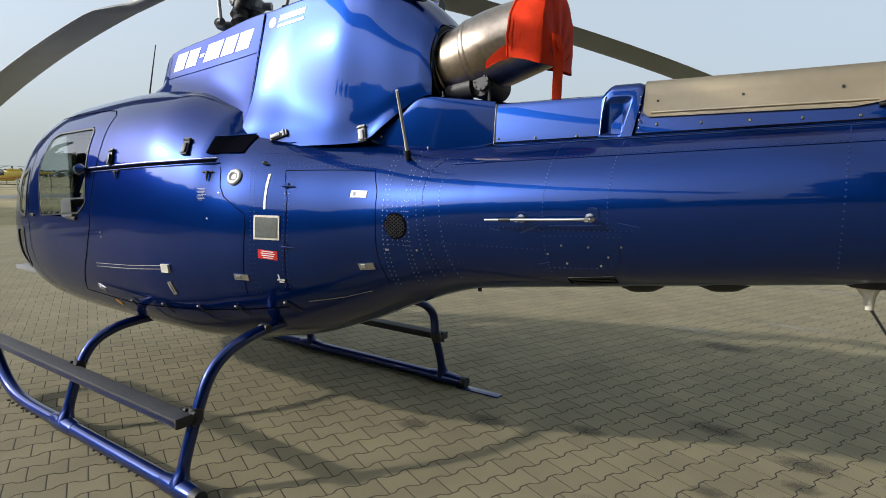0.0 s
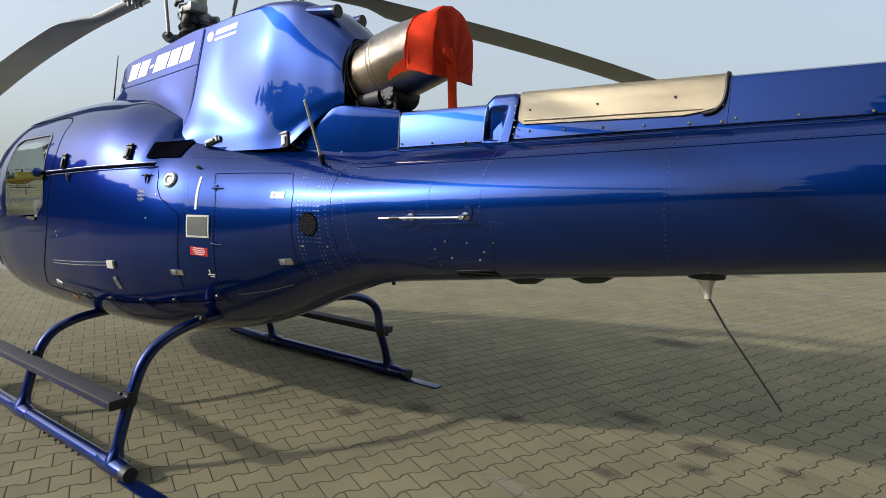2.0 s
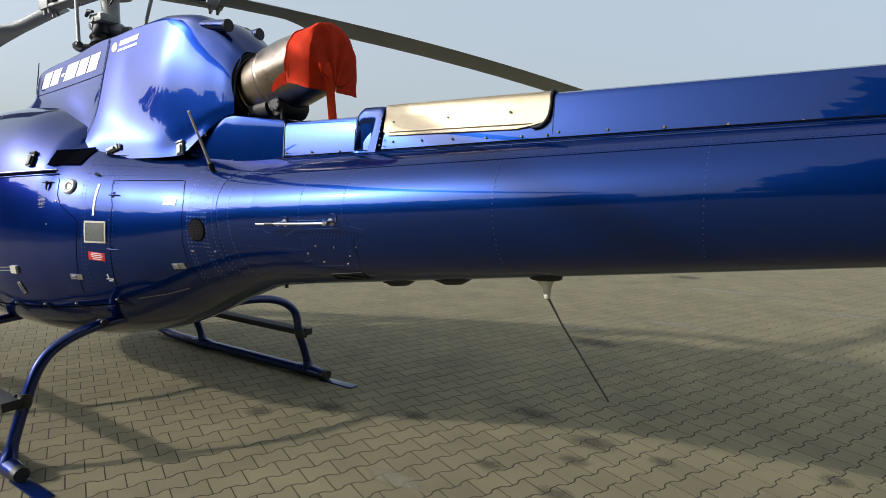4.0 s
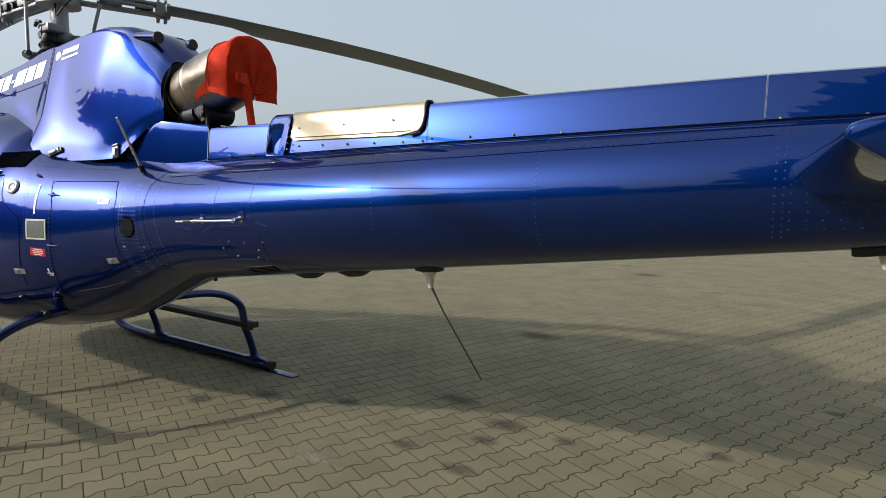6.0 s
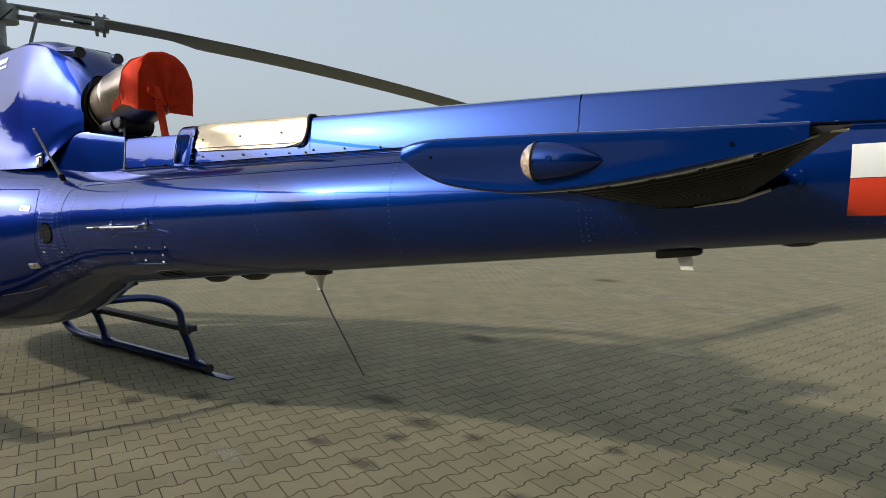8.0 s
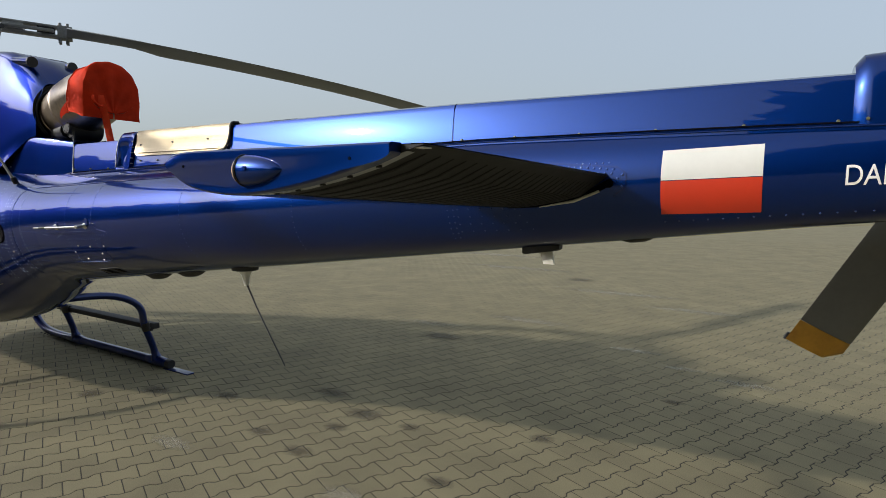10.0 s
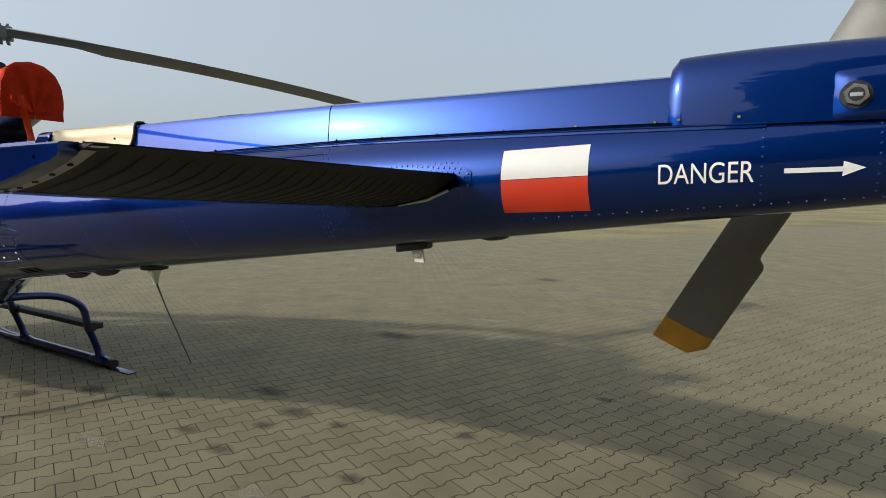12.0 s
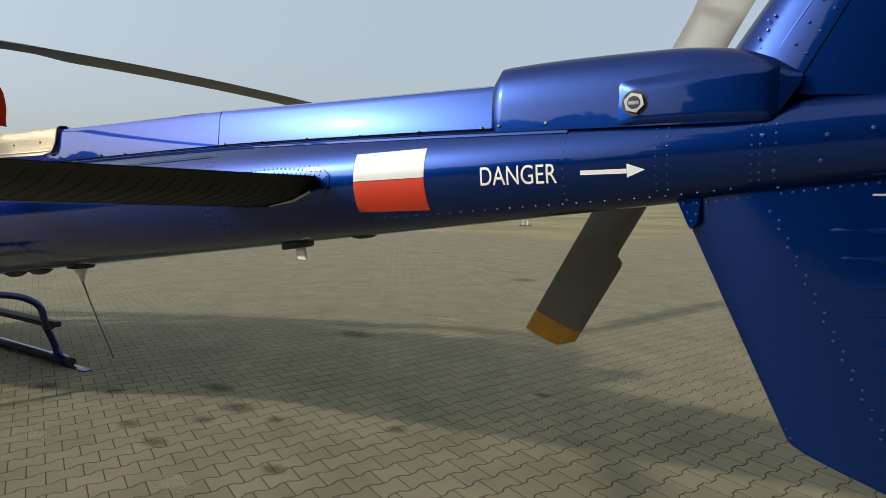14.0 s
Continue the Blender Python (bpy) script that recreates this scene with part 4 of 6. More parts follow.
def clamp(x, z, h=0.075, w=0.035, lean=0.0, side=None, parent=None):
    """A sprung latch: base plate, arm and rivets."""
    p, n = skin(x, z, 0.006, side)
    up = Vector((lean, 0, 1)).normalized()
    up = (up - n * up.dot(n)).normalized()
    rt = n.cross(up)
    m = Matrix((( *rt, ), (*n,), (*up,))).transposed().to_4x4()
    m.translation = p
    bm = bmesh.new()
    box(-w / 2, w / 2, -0.004, 0.010, -h / 2, h / 2, 0.004, bm)
    box(-w * 0.32, w * 0.32, 0.008, 0.022, -h * 0.42, h * 0.15, 0.005, bm)
    cylinder((-w * 0.55, 0.012, h * 0.35), (w * 0.55, 0.012, h * 0.35), 0.006, 10, bm=bm)
    cylinder((-w * 0.55, 0.010, -h * 0.42), (w * 0.55, 0.010, -h * 0.42), 0.005, 10, bm=bm)
    bmesh.ops.transform(bm, matrix=m, verts=bm.verts)
    return hp("latch", bm, DARK_METAL if side is None else GREY_METAL, parent or fuselage, "grey over-centre latch")


clamp(-0.745, 1.835, 0.115, 0.034)
clamp(-0.055, 1.895, 0.115, 0.045)
clamp(0.46, 1.965, 0.12, 0.035, 2.6, cowl_side, engine_cowl)
clamp(1.005, 1.965, 0.10, 0.045, -0.25, cowl_side, engine_cowl)

# ---- small fittings on the side ----
hp("vent_frame", plate(0.590, 1.433, 0.158, 0.138, 0.006), WHITE_PLASTIC, fuselage, "pale framed square vent")
hp("vent_screen", plate(0.590, 1.433, 0.134, 0.114, 0.009), VENT_GREY, fuselage, "grey-green mesh screen")
hp("white_strip", plate(0.562, 1.635, 0.014, 0.20, 0.003, turn=5, nz=8, thick=0.003), WHITE, fuselage)
red_label = hp("warning_label", plate(0.590, 1.277, 0.118, 0.052, 0.002, turn=-4, thick=0.003), LABEL_RED, fuselage, "red warning label with unreadable lines")
for k, w in enumerate((0.07, 0.085, 0.075, 0.06)):
    hp("text_bar", plate(0.592, 1.296 - 0.012 * k, w, 0.005, 0.004, turn=-4, nz=1, thick=0.002), WHITE, red_label)
hp("ground_mark", plate(0.639, 1.131, 0.045, 0.006, 0.003, nz=1, thick=0.003), WHITE, fuselage)
hp("ground_mark", plate(0.641, 1.118, 0.026, 0.006, 0.003, nz=1, thick=0.003), WHITE, fuselage)
hp("ground_mark", plate(0.632, 1.148, 0.008, 0.03, 0.003, nx=1, thick=0.003), WHITE, fuselage)
hp("data_label", plate(1.126, 1.632, 0.098, 0.037, 0.003, thick=0.003), WHITE, fuselage, "white data label")
hp("data_bar", plate(1.100, 1.632, 0.016, 0.02, 0.005, thick=0.002), LABEL_GREY, fuselage)
for k in range(9):
    w = (0.055, 0.045, 0.06, 0.05, 0.06, 0.04, 0.055, 0.05, 0.03)[k]
    hp("stencil_line", plate(0.125 + (0.006 if k % 3 == 1 else 0), 1.645 - 0.0085 * k, w, 0.003, 0.0012, nz=1, nx=4, thick=0.001), LABEL_GREY, fuselage)


def disc_on(x, z, r, out, thick, mat, name, label="", side=None, parent=None, hole=0.0):
    p, n = skin(x, z, 0, side)
    if hole:
        s = n.orthogonal().normalized()
        u = n.cross(s)
        ring = [p + n * out + (s * math.cos(a) + u * math.sin(a)) * (r + hole) / 2 for a in (2 * math.pi * k / 28 for k in range(29))]
        return hp(name, tube(ring, (r - hole) / 2, 8, False), mat, parent or fuselage, label)
    return hp(name, tube([p - n * thick, p + n * (out - 0.002), p + n * out], [r, r, r * 0.9], 28), mat, parent or fuselage, label)


cap = disc_on(0.335, 1.714, 0.052, 0.006, 0.01, DARK_METAL, "fuel_cap", "white-rimmed round fuel filler cap")
disc_on(0.335, 1.714, 0.047, 0.004, 0.01, WHITE, "cap_rim", parent=cap, hole=0.022)
disc_on(0.335, 1.714, 0.020, 0.010, 0.01, GREY_METAL, "cap_lock", parent=cap)

grille = disc_on(1.368, 1.474, 0.069, 0.003, 0.02, SEAM, "round_grille", "black round mesh air outlet")
mesh = bmesh.new()
p0, n0 = skin(1.366, 1.474, 0.005)
s0 = Vector((1, 0, 0)) - n0 * n0.x
s0.normalize()
u0 = n0.cross(s0)
for turn in (1, -1):
    for k in range(-4, 5):
        off, half = k * 0.0145, math.sqrt(max(0.060 ** 2 - (k * 0.0145) ** 2, 0))
        d = (s0 + turn * u0 * 0.75).normalized()
        c = n0.cross(d)
        tube([p0 + c * off - d * half, p0 + c * off + d * half], 0.0015, 4, True, mesh)
hp("grille_mesh", mesh, DARK_METAL, grille)


def handle_plate(x, z, w, h, turn=0.0, mat=None, name="flush_latch"):
    base = hp(name, plate(x, z, w, h, 0.006, turn=turn), mat or STEEL, fuselage, "chrome flush latch")
    hp("latch_button", plate(x - w * 0.2, z, w * 0.35, h * 0.6, 0.010, turn=turn, thick=0.004), GREY_METAL, base)
    return base


handle_plate(0.40, 1.134, 0.095, 0.034)
handle_plate(1.16, 1.243, 0.090, 0.036, 6)
handle_plate(-1.03, 0.925, 0.075, 0.026, -20)
handle_plate(-0.155, 1.020, 0.034, 0.085, 14)
hp("door_pull_track", ribbon([(-0.97, 1.090), (-0.55, 1.112), (-0.20, 1.139)], 0.005, 0.003), LABEL_GREY, fuselage)
hp("door_pull_track", ribbon([(-0.97, 1.112), (-0.55, 1.134), (-0.20, 1.161)], 0.005, 0.003), LABEL_GREY, fuselage)
hp("door_handle", plate(-0.165, 1.148, 0.06, 0.05, 0.016, thick=0.02), WHITE_PLASTIC, fuselage, "pale sliding door handle")
for x, z in ((-0.66, 0.85), (-0.29, 0.875), (0.01, 0.89), (0.29, 0.915), (0.62, 0.965)):
    a, b = on_skin(x - 0.01, z + 0.025, 0.012), on_skin(x + 0.04, z - 0.035, 0.008)
    arm = hp("door_hinge", tube([a, (a + b) / 2 + Vector((0, -0.006, 0)), b], [0.006, 0.005, 0.003], 8), DARK_METAL, fuselage, "small dark hinge arm")
    hp("hinge_knob", tube([a - Vector((0, -0.004, 0)), a + Vector((0, -0.010, 0.004))], [0.008, 0.006], 10), GREY_METAL, arm)
hp("fuel_drain_tag", plate(-0.93, 0.82, 0.05, 0.022, 0.006, turn=-35), YELLOW, fuselage, "small yellow drain tag")
hp("mirror_handle", plate(-1.28, 1.41, 0.15, 0.022, 0.016, thick=0.02), BLACK, fuselage, "black front door handle")
hp("mirror_handle", plate(-2.02, 1.40, 0.10, 0.018, 0.012, thick=0.015), BLACK, fuselage)
hp("belly_strake", ribbon([(0.74, 1.00), (0.95, 1.04), (1.12, 1.09)], 0.006, 0.004), LABEL_GREY, fuselage)

# whip aerial on the shoulder, rod aerial on the roof, grab rail on the boom
aerial = hp("shoulder_aerial", tube([(1.352, -0.345, 1.85), (1.37, -0.385, 1.91), (1.425, -0.525, 2.145)], [0.011, 0.008, 0.007], 10), WHITE_PLASTIC, fuselage, "short pale rod aerial")
hp("aerial_base", cylinder((1.345, -0.33, 1.825), (1.356, -0.352, 1.868), 0.017, 12), BLACK, aerial)
hp("roof_aerial", tube([(-1.78, -0.02, 2.34), (-1.62, -0.02, 2.82)], [0.008, 0.004], 8), DARK_METAL, fuselage)
hp("roof_aerial", tube([(-0.92, -0.12, 2.60), (-0.90, -0.12, 2.70)], [0.006, 0.004], 8), DARK_METAL, gear_cowl)
BAR = [(1.90, 1.536, 0.052), (2.05, 1.544, 0.053), (2.25, 1.554, 0.053), (2.392, 1.562, 0.050)]
rail = hp("grab_rail", tube([on_skin(x, z, o, boom_side) for x, z, o in BAR], [0.005, 0.0065, 0.0065, 0.0065], 12), STEEL, boom, "polished grab rail on the tail boom")
for x, z in ((2.06, 1.544), (2.375, 1.561)):
    q0, q1 = on_skin(x, z, 0.0, boom_side), on_skin(x, z, 0.058, boom_side)
    hp("rail_post", tube([q0, q0.lerp(q1, 0.25), q1], [0.022, 0.010, 0.011], 14), STEEL, rail)
hp("rail_grip", tube([on_skin(1.97, 1.540, 0.053, boom_side), on_skin(2.03, 1.543, 0.053, boom_side)], 0.0085, 12), DARK_METAL, rail)
# two tabs; the middle strip paints the doubler tip's edge highlight in paler blue
for x0, z0, x1, z1 in ((1.90, 1.49, 1.95, 1.483), (2.05, 1.475, 2.12, 1.50), (2.11, 1.33, 2.17, 1.345)):
    hp("wiring_tab", ribbon([(x0, z0), (x1, z1)], 0.004, 0.003, boom_side, thick=0.002), RIVET, boom)

STAR = [(2.058, 1.484), (2.158, 1.522), (2.19, 1.516), (2.425, 1.532), (2.440, 1.570), (2.456, 1.586), (2.472, 1.568), (2.486, 1.545), (2.575, 1.530), (2.582, 1.515), (2.566, 1.505),
        (2.497, 1.480), (2.485, 1.36), (2.44, 1.315), (2.20, 1.300), (2.063, 1.290), (2.075, 1.305), (2.165, 1.325), (2.160, 1.46)]


def boom_patch(poly, out, nx=40, nz=16):
    """A thin sheet on the boom inside an (x, z) outline."""
    xs, zs = [p[0] for p in poly], [p[1] for p in poly]
    at = lambda i, j: (min(xs) + (max(xs) - min(xs)) * i / nx, min(zs) + (max(zs) - min(zs)) * j / nz)
    bm = bmesh.new()
    grid_faces(bm, [[skin(*at(i, j), out, boom_side)[0] for i in range(nx + 1)] for j in range(nz + 1)])
    centre = lambda f: f.calc_center_median()
    bmesh.ops.delete(bm, geom=[f for f in bm.faces if not inside(poly, centre(f).x, centre(f).z)], context="FACES")
    bmesh.ops.solidify(bm, geom=bm.faces[:], thickness=0.003)
    return bm


hp("access_doubler", boom_patch(STAR, 0.0013, 110, 64), PAINT, boom, "pointed blue doubler round the grab rail's foot")
# paler strips paint the sky highlight along the doubler's upper edges
for i, j in ((0, 2), (2, 4), (7, 9)):
    hp("doubler_rim", ribbon(STAR[i:j], 0.003, 0.0026, boom_side, thick=0.002), RIVET, boom)
for x, z in ((2.06, 1.552), (2.388, 1.580)):
    ring = disc_on(x, z, 0.025, 0.004, 0.005, PAINT, "rail_seat", side=boom_side, parent=boom)
    disc_on(x, z, 0.026, 0.003, 0.004, PAINT_DARK, "seat_rim", side=boom_side, parent=boom, hole=0.023)
for k in range(6):
    louvre = ribbon([(2.225 + 0.004 * k, 1.2665 - 0.0085 * k), (2.440, 1.2935 - 0.0085 * k)], 0.005, 0.0035, boom_side, thick=0.003)
    hp("louvre", louvre, DARK_METAL, boom)
hp("louvre_bed", ribbon([(2.220, 1.245), (2.444, 1.273)], 0.056, 0.002, boom_side), SEAM, boom)
hp("lap_edge", ribbon([(1.63, 1.792), (1.72, 1.796), (1.80, 1.800)], 0.006, 0.004, thick=0.003), RIVET, fuselage)
hp("lap_edge", ribbon([(1.80, 1.800), (3.2, 1.860), (4.87, 1.934)], 0.0035, 0.0025, boom_side, thick=0.002), PAINT, boom)

# ---- under the boom ----
def belly_bump(x, length, drop, w=0.05):
    rows = []
    for k in range(9):
        u = k / 8
        xx = x + (u - 0.5) * length
        c, r = boom_at(xx)
        d = drop * min(1, 3.2 * min(u, 1 - u) + 0.12)
        rows.append([Vector((xx, w * math.cos(a), c - r + 0.01 - (d + 0.01) * max(math.sin(a), 0) - 0.0)) for a in (math.pi * j / 8 for j in range(9))])
    bm = bmesh.new()
    grid_faces(bm, rows)
    return hp("belly_aerial", bm, BLACK, boom, "low black blister aerial")


belly_bump(2.51, 0.20, 0.030)
belly_bump(2.86, 0.20, 0.030)
belly_bump(5.58, 0.11, 0.010, 0.04)
c, r = boom_at(3.36)
whip = hp("whip_mount", tube([(3.36, 0, c - r + 0.01), (3.36, 0, c - r - 0.012), (3.362, 0, c - r - 0.014), (3.366, 0, c - r - 0.05), (3.370, 0, c - r - 0.10)], [0.07, 0.06, 0.042, 0.022, 0.014], 24), WHITE_PLASTIC, boom, "pale conical aerial mount")
hp("mount_plate", tube([(3.36, 0, c - r + 0.012), (3.36, 0, c - r - 0.010)], [0.080, 0.074], 24), BLACK, whip)
hp("whip_rod", tube([(3.370, 0, c - r - 0.09), (3.45, 0.0, c - r - 0.22), (3.675, 0, 0.80)], [0.006, 0.0045, 0.004], 8), BLACK, whip, "long thin black whip aerial")
c, r = boom_at(5.18)
mount = loft([[Vector((5.198 + 0.80 * dx * k, 0.040 * k * sy, c - r + 0.124 * dx * k + dz)) for dx, sy in ((-0.10, -0.5), (-0.06, -1), (0.06, -1), (0.10, -0.5), (0.10, 0.5), (0.06, 1), (-0.06, 1), (-0.10, 0.5))] for dz, k in ((0.02, 1.0), (-0.014, 1.0), (-0.020, 0.9))])
blade_mount = hp("blade_aerial_mount", mount, BLACK, boom, "flat black aerial base plate")
ba = loft([[Vector((5.186 + 0.022 * u, s * 0.008, c - r - 0.006 - 0.062 * u)) if i == 0 else Vector((5.240 + 0.012 * u, s * 0.006, c - r - 0.006 - 0.062 * u)) for i, s in ((0, -1), (1, -1), (1, 1), (0, 1))] for u in (0, 0.55, 1)])
hp("blade_aerial", ba, WHITE_PLASTIC, blade_mount, "small white blade aerial")
c, r = boom_at(1.85)
hp("tie_down", cylinder((1.62, -0.02, c - r + 0.01), (1.62, -0.02, c - r - 0.05), 0.012, 10), BLACK, fuselage)

# heat shield and scoop on the drive shaft cover
def shield():
    bm = bmesh.new()
    rows = []
    for k in range(13):
        x = 2.50 + 0.905 * k / 12
        cut = 0.05 if k == 0 else 0.0 if k < 11 else (0.03 if k == 11 else 0.075)
        x -= 0.052 if k == 1 else 0.0
        rows.append([Vector((x, -0.1335, 1.998 + cut * 0.4)), Vector((x, -0.131, 2.004 + cut * 0.4)), Vector((x, -0.118, 2.09)), Vector((x, -0.112, 2.135)), Vector((x, -0.098, 2.156)), Vector((x, -0.06, 2.160)), Vector((x, 0.10, 2.160))])
    grid_faces(bm, rows)
    bmesh.ops.solidify(bm, geom=bm.faces[:], thickness=0.003)
    return bm


gold = hp("heat_shield", shield(), SHIELD, spine_a, "brass-coloured metal heat shield")
hp("shield_bead", tube([(2.535, -0.1305, 2.016), (3.33, -0.1305, 2.020)], 0.0045, 8), SHIELD, gold)
hp("shield_edge", tube(curve_points([(3.409, -0.06, 2.160), (3.409, -0.100, 2.156), (3.409, -0.114, 2.135), (3.409, -0.120, 2.09), (3.400, -0.130, 2.04), (3.37, -0.134, 2.008), (3.33, -0.135, 2.000)], 5), 0.007, 8), BLACK, gold)
for x, z in ((2.56, 2.05), (2.89, 2.055), (3.22, 2.06)):
    hp("screw", cylinder((x, -0.110, z + 0.015), (x, -0.1265, z + 0.015), 0.0055, 10), DARK_METAL, gold)


def scoop():
    """An arched hood with a hollow, sloping face."""
    rows = []
    n, m = 44, 30
    for i in range(n + 1):
        u = i / n
        crown = 2.152 - 0.042 * max(1 - u / 0.30, 0) ** 1.6 - 0.014 * max((u - 0.85) / 0.15, 0) ** 2
        line = []
        for j in range(m + 1):
            v = j / m
            ramp = min(max((u - 0.05) / 0.16, 0), 1) * (0.45 + 0.55 * min(u / 0.55, 1))
            wall = min(max((0.64 + 0.20 * v - u) / (0.07 + 0.20 * v), 0), 1)
            lid = min(max((0.84 - v) / 0.10, 0), 1) * min(max((v - 0.03) / 0.05, 0), 1)
            hollow = ramp * wall * lid
            x = 2.312 + 0.186 * u * (0.80 + 0.20 * v)
            line.append(Vector((x, -(0.154 - 0.024 * v) + (0.036 - 0.030 * v) * hollow, 1.915 + (crown - 0.028 - 1.915) * v)))
        line += [Vector((x, -0.124, crown - 0.012)), Vector((x, -0.110, crown - 0.002)), Vector((x, -0.085, crown)), Vector((x, 0.11, crown)), Vector((x, 0.15, 1.915))]
        rows.append(line)
    ends = [[Vector((p.x, min(p.y + 0.06, 0.1), p.z - 0.004)) for p in rows[k]] for k in (0, -1)]
    bm = bmesh.new()
    grid_faces(bm, [ends[0]] + rows + [ends[1]])
    return bm


hood = hp("cooling_scoop", scoop(), PAINT, spine_a, "arched blue cooling scoop")
hp("scoop_edge", tube([(2.318, -0.155, 1.93), (2.322, -0.146, 2.03), (2.330, -0.134, 2.10)], 0.003, 8), STEEL, hood)
for k in range(5):
    hp("scoop_screw", cylinder((2.490, -0.140 + 0.0035 * k, 1.95 + 0.034 * k), (2.490, -0.156 + 0.0035 * k, 1.95 + 0.034 * k), 0.0032, 8), STEEL, hood)

# screws along the covers
SCREW = material("tarnished_screw_heads", (0.24, 0.23, 0.11), 0.45, 0.6, var=0.3, scale=60)


def cover_screw(x, y, z, parent, r=0.0058):
    s = cylinder((x, y + 0.004, z), (x, y - 0.005, z), r, 10, r * 0.7)
    return hp("cover_screw", s, SCREW, parent)


for x in (2.56, 2.74, 2.92, 3.10, 3.28, 3.40):
    cover_screw(x, -0.131, 1.966, spine_a)
for x in (3.45, 3.66, 3.88, 4.10, 4.33, 4.56, 4.79):
    cover_screw(x, -0.128, 1.978, spine_b)
for x in (4.88, 5.12, 5.38, 5.65, 5.92, 6.17):
    cover_screw(x, -0.122, 1.996, spine_c)
for x in (6.24, 6.40, 6.80):
    cover_screw(x, -0.134, 1.998, tail_cover)
for x in (1.785, 1.99, 2.20):
    cover_screw(x, -0.149 + (x - 1.76) * 0.018, 1.925, spine_front)
hp("panel_edge", tube([(1.762, -0.150, 1.90), (1.762, -0.132, 2.10)], 0.004, 8), STEEL, spine_front)
for x0, x1, w, par in ((3.4202, 3.4218, 0.1352, spine_b), (4.8332, 4.8349, 0.1292, spine_c)):
    gap = bmesh.new()
    grid_faces(gap, [[Vector((x, -w - 0.001, 1.95)), Vector((x, -w + 0.024, 2.115)), Vector((x, -w + 0.05, 2.152)), Vector((x, 0.08, 2.153))] for x in (x0, x1)])
    hp("cover_gap", gap, PAINT_DARK, par)

# hexagonal sight plug and lower edge of the tail cover
hexa = tube([(6.668, -0.135, 2.036), (6.668, -0.159, 2.036)], [0.031, 0.029], 6)
plug = hp("sight_plug", hexa, STEEL, tail_cover, "bright hexagonal oil sight plug")
hp("sight_glass", cylinder((6.668, -0.14, 2.036), (6.668, -0.1605, 2.036), 0.018, 16), BLACK, plug)
hp("sight_bar", box(6.654, 6.682, -0.162, -0.159, 2.030, 2.040, 0.001), LABEL_GREY, plug)
hp("plug_seat", cylinder((6.668, -0.12, 2.036), (6.668, -0.149, 2.036), 0.036, 20), BLACK, plug)
hp("cover_lip", box(6.45, 6.88, -0.129, -0.10, 1.970, 1.976, 0.002), SEAM, tail_cover)
hp("lead_strip", ribbon([(5.55, 1.995), (6.47, 1.985)], 0.006, 0.004, boom_side), STEEL, boom)

# ---- markings ----
def on_boom_sheet(x0, x1, z0, z1, out, nx=8, nz=8, lean=0.0, slope=0.045):
    bm = bmesh.new()
    grid_faces(bm, [[on_skin(x0 + (x1 - x0) * i / nx + lean * j / nz, z0 + (z1 - z0) * j / nz + slope * (x1 - x0) * i / nx, out, boom_side) for i in range(nx + 1)] for j in range(nz + 1)])
    return bm


flag = hp("flag_red", on_boom_sheet(5.690, 5.985, 1.709, 1.819, 0.0015), FLAG_RED, boom, "red lower half of a painted flag")
hp("flag_white", on_boom_sheet(5.690, 5.985, 1.821, 1.920, 0.0015), FLAG_WHITE, boom, "white upper half of a painted flag")


def boom_text(words, x, z, size, slope=0.0):
    cu = bpy.data.curves.new("lettering", "FONT")
    cu.body, cu.size, cu.offset = words, size, 0.0
    tmp = bpy.data.objects.new("lettering", cu)
    scene.collection.objects.link(tmp)
    bpy.context.view_layer.update()
    me = bpy.data.meshes.new_from_object(tmp.evaluated_get(bpy.context.evaluated_depsgraph_get()))
    bm = bmesh.new()
    bm.from_mesh(me)
    bpy.data.objects.remove(tmp)
    bpy.data.curves.remove(cu)
    bpy.data.meshes.remove(me)
    bmesh.ops.triangulate(bm, faces=bm.faces[:])
    bmesh.ops.subdivide_edges(bm, edges=[e for e in bm.edges if e.calc_length() > 0.03], cuts=2)
    for v in bm.verts:
        v.co = on_skin(x + v.co.x * 0.758, z + v.co.y + slope * v.co.x * 0.758, 0.002, boom_side)
    return bm


hp("danger_lettering", boom_text("DANGER", 6.190, 1.806, 0.084, 0.029), WHITE, boom, "white capital letters reading DANGER", smooth=False)
arrow = on_boom_sheet(6.519, 6.652, 1.836, 1.849, 0.002, 6, 2, slope=0.03)
tip = [on_skin(6.652, 1.828, 0.002, boom_side), on_skin(6.702, 1.850, 0.002, boom_side), on_skin(6.652, 1.867, 0.002, boom_side)]
arrow.faces.new([arrow.verts.new(p) for p in tip])
hp("danger_arrow", arrow, WHITE, boom, "white painted arrow")


def cowl_bar(x0, x1, z0, z1, lean=0.0, slope=0.0, name="registration_bar", mat=None, parent=None, out=0.002):
    bm = bmesh.new()
    grid_faces(bm, [[on_skin(x0 + (x1 - x0) * i / 3 + lean * j / 3, z0 + (z1 - z0) * j / 3 + slope * (x1 - x0) * i / 3, out, cowl_side) for i in range(4)] for j in range(4)])
    return hp(name, bm, mat or WHITE, parent or gear_cowl)


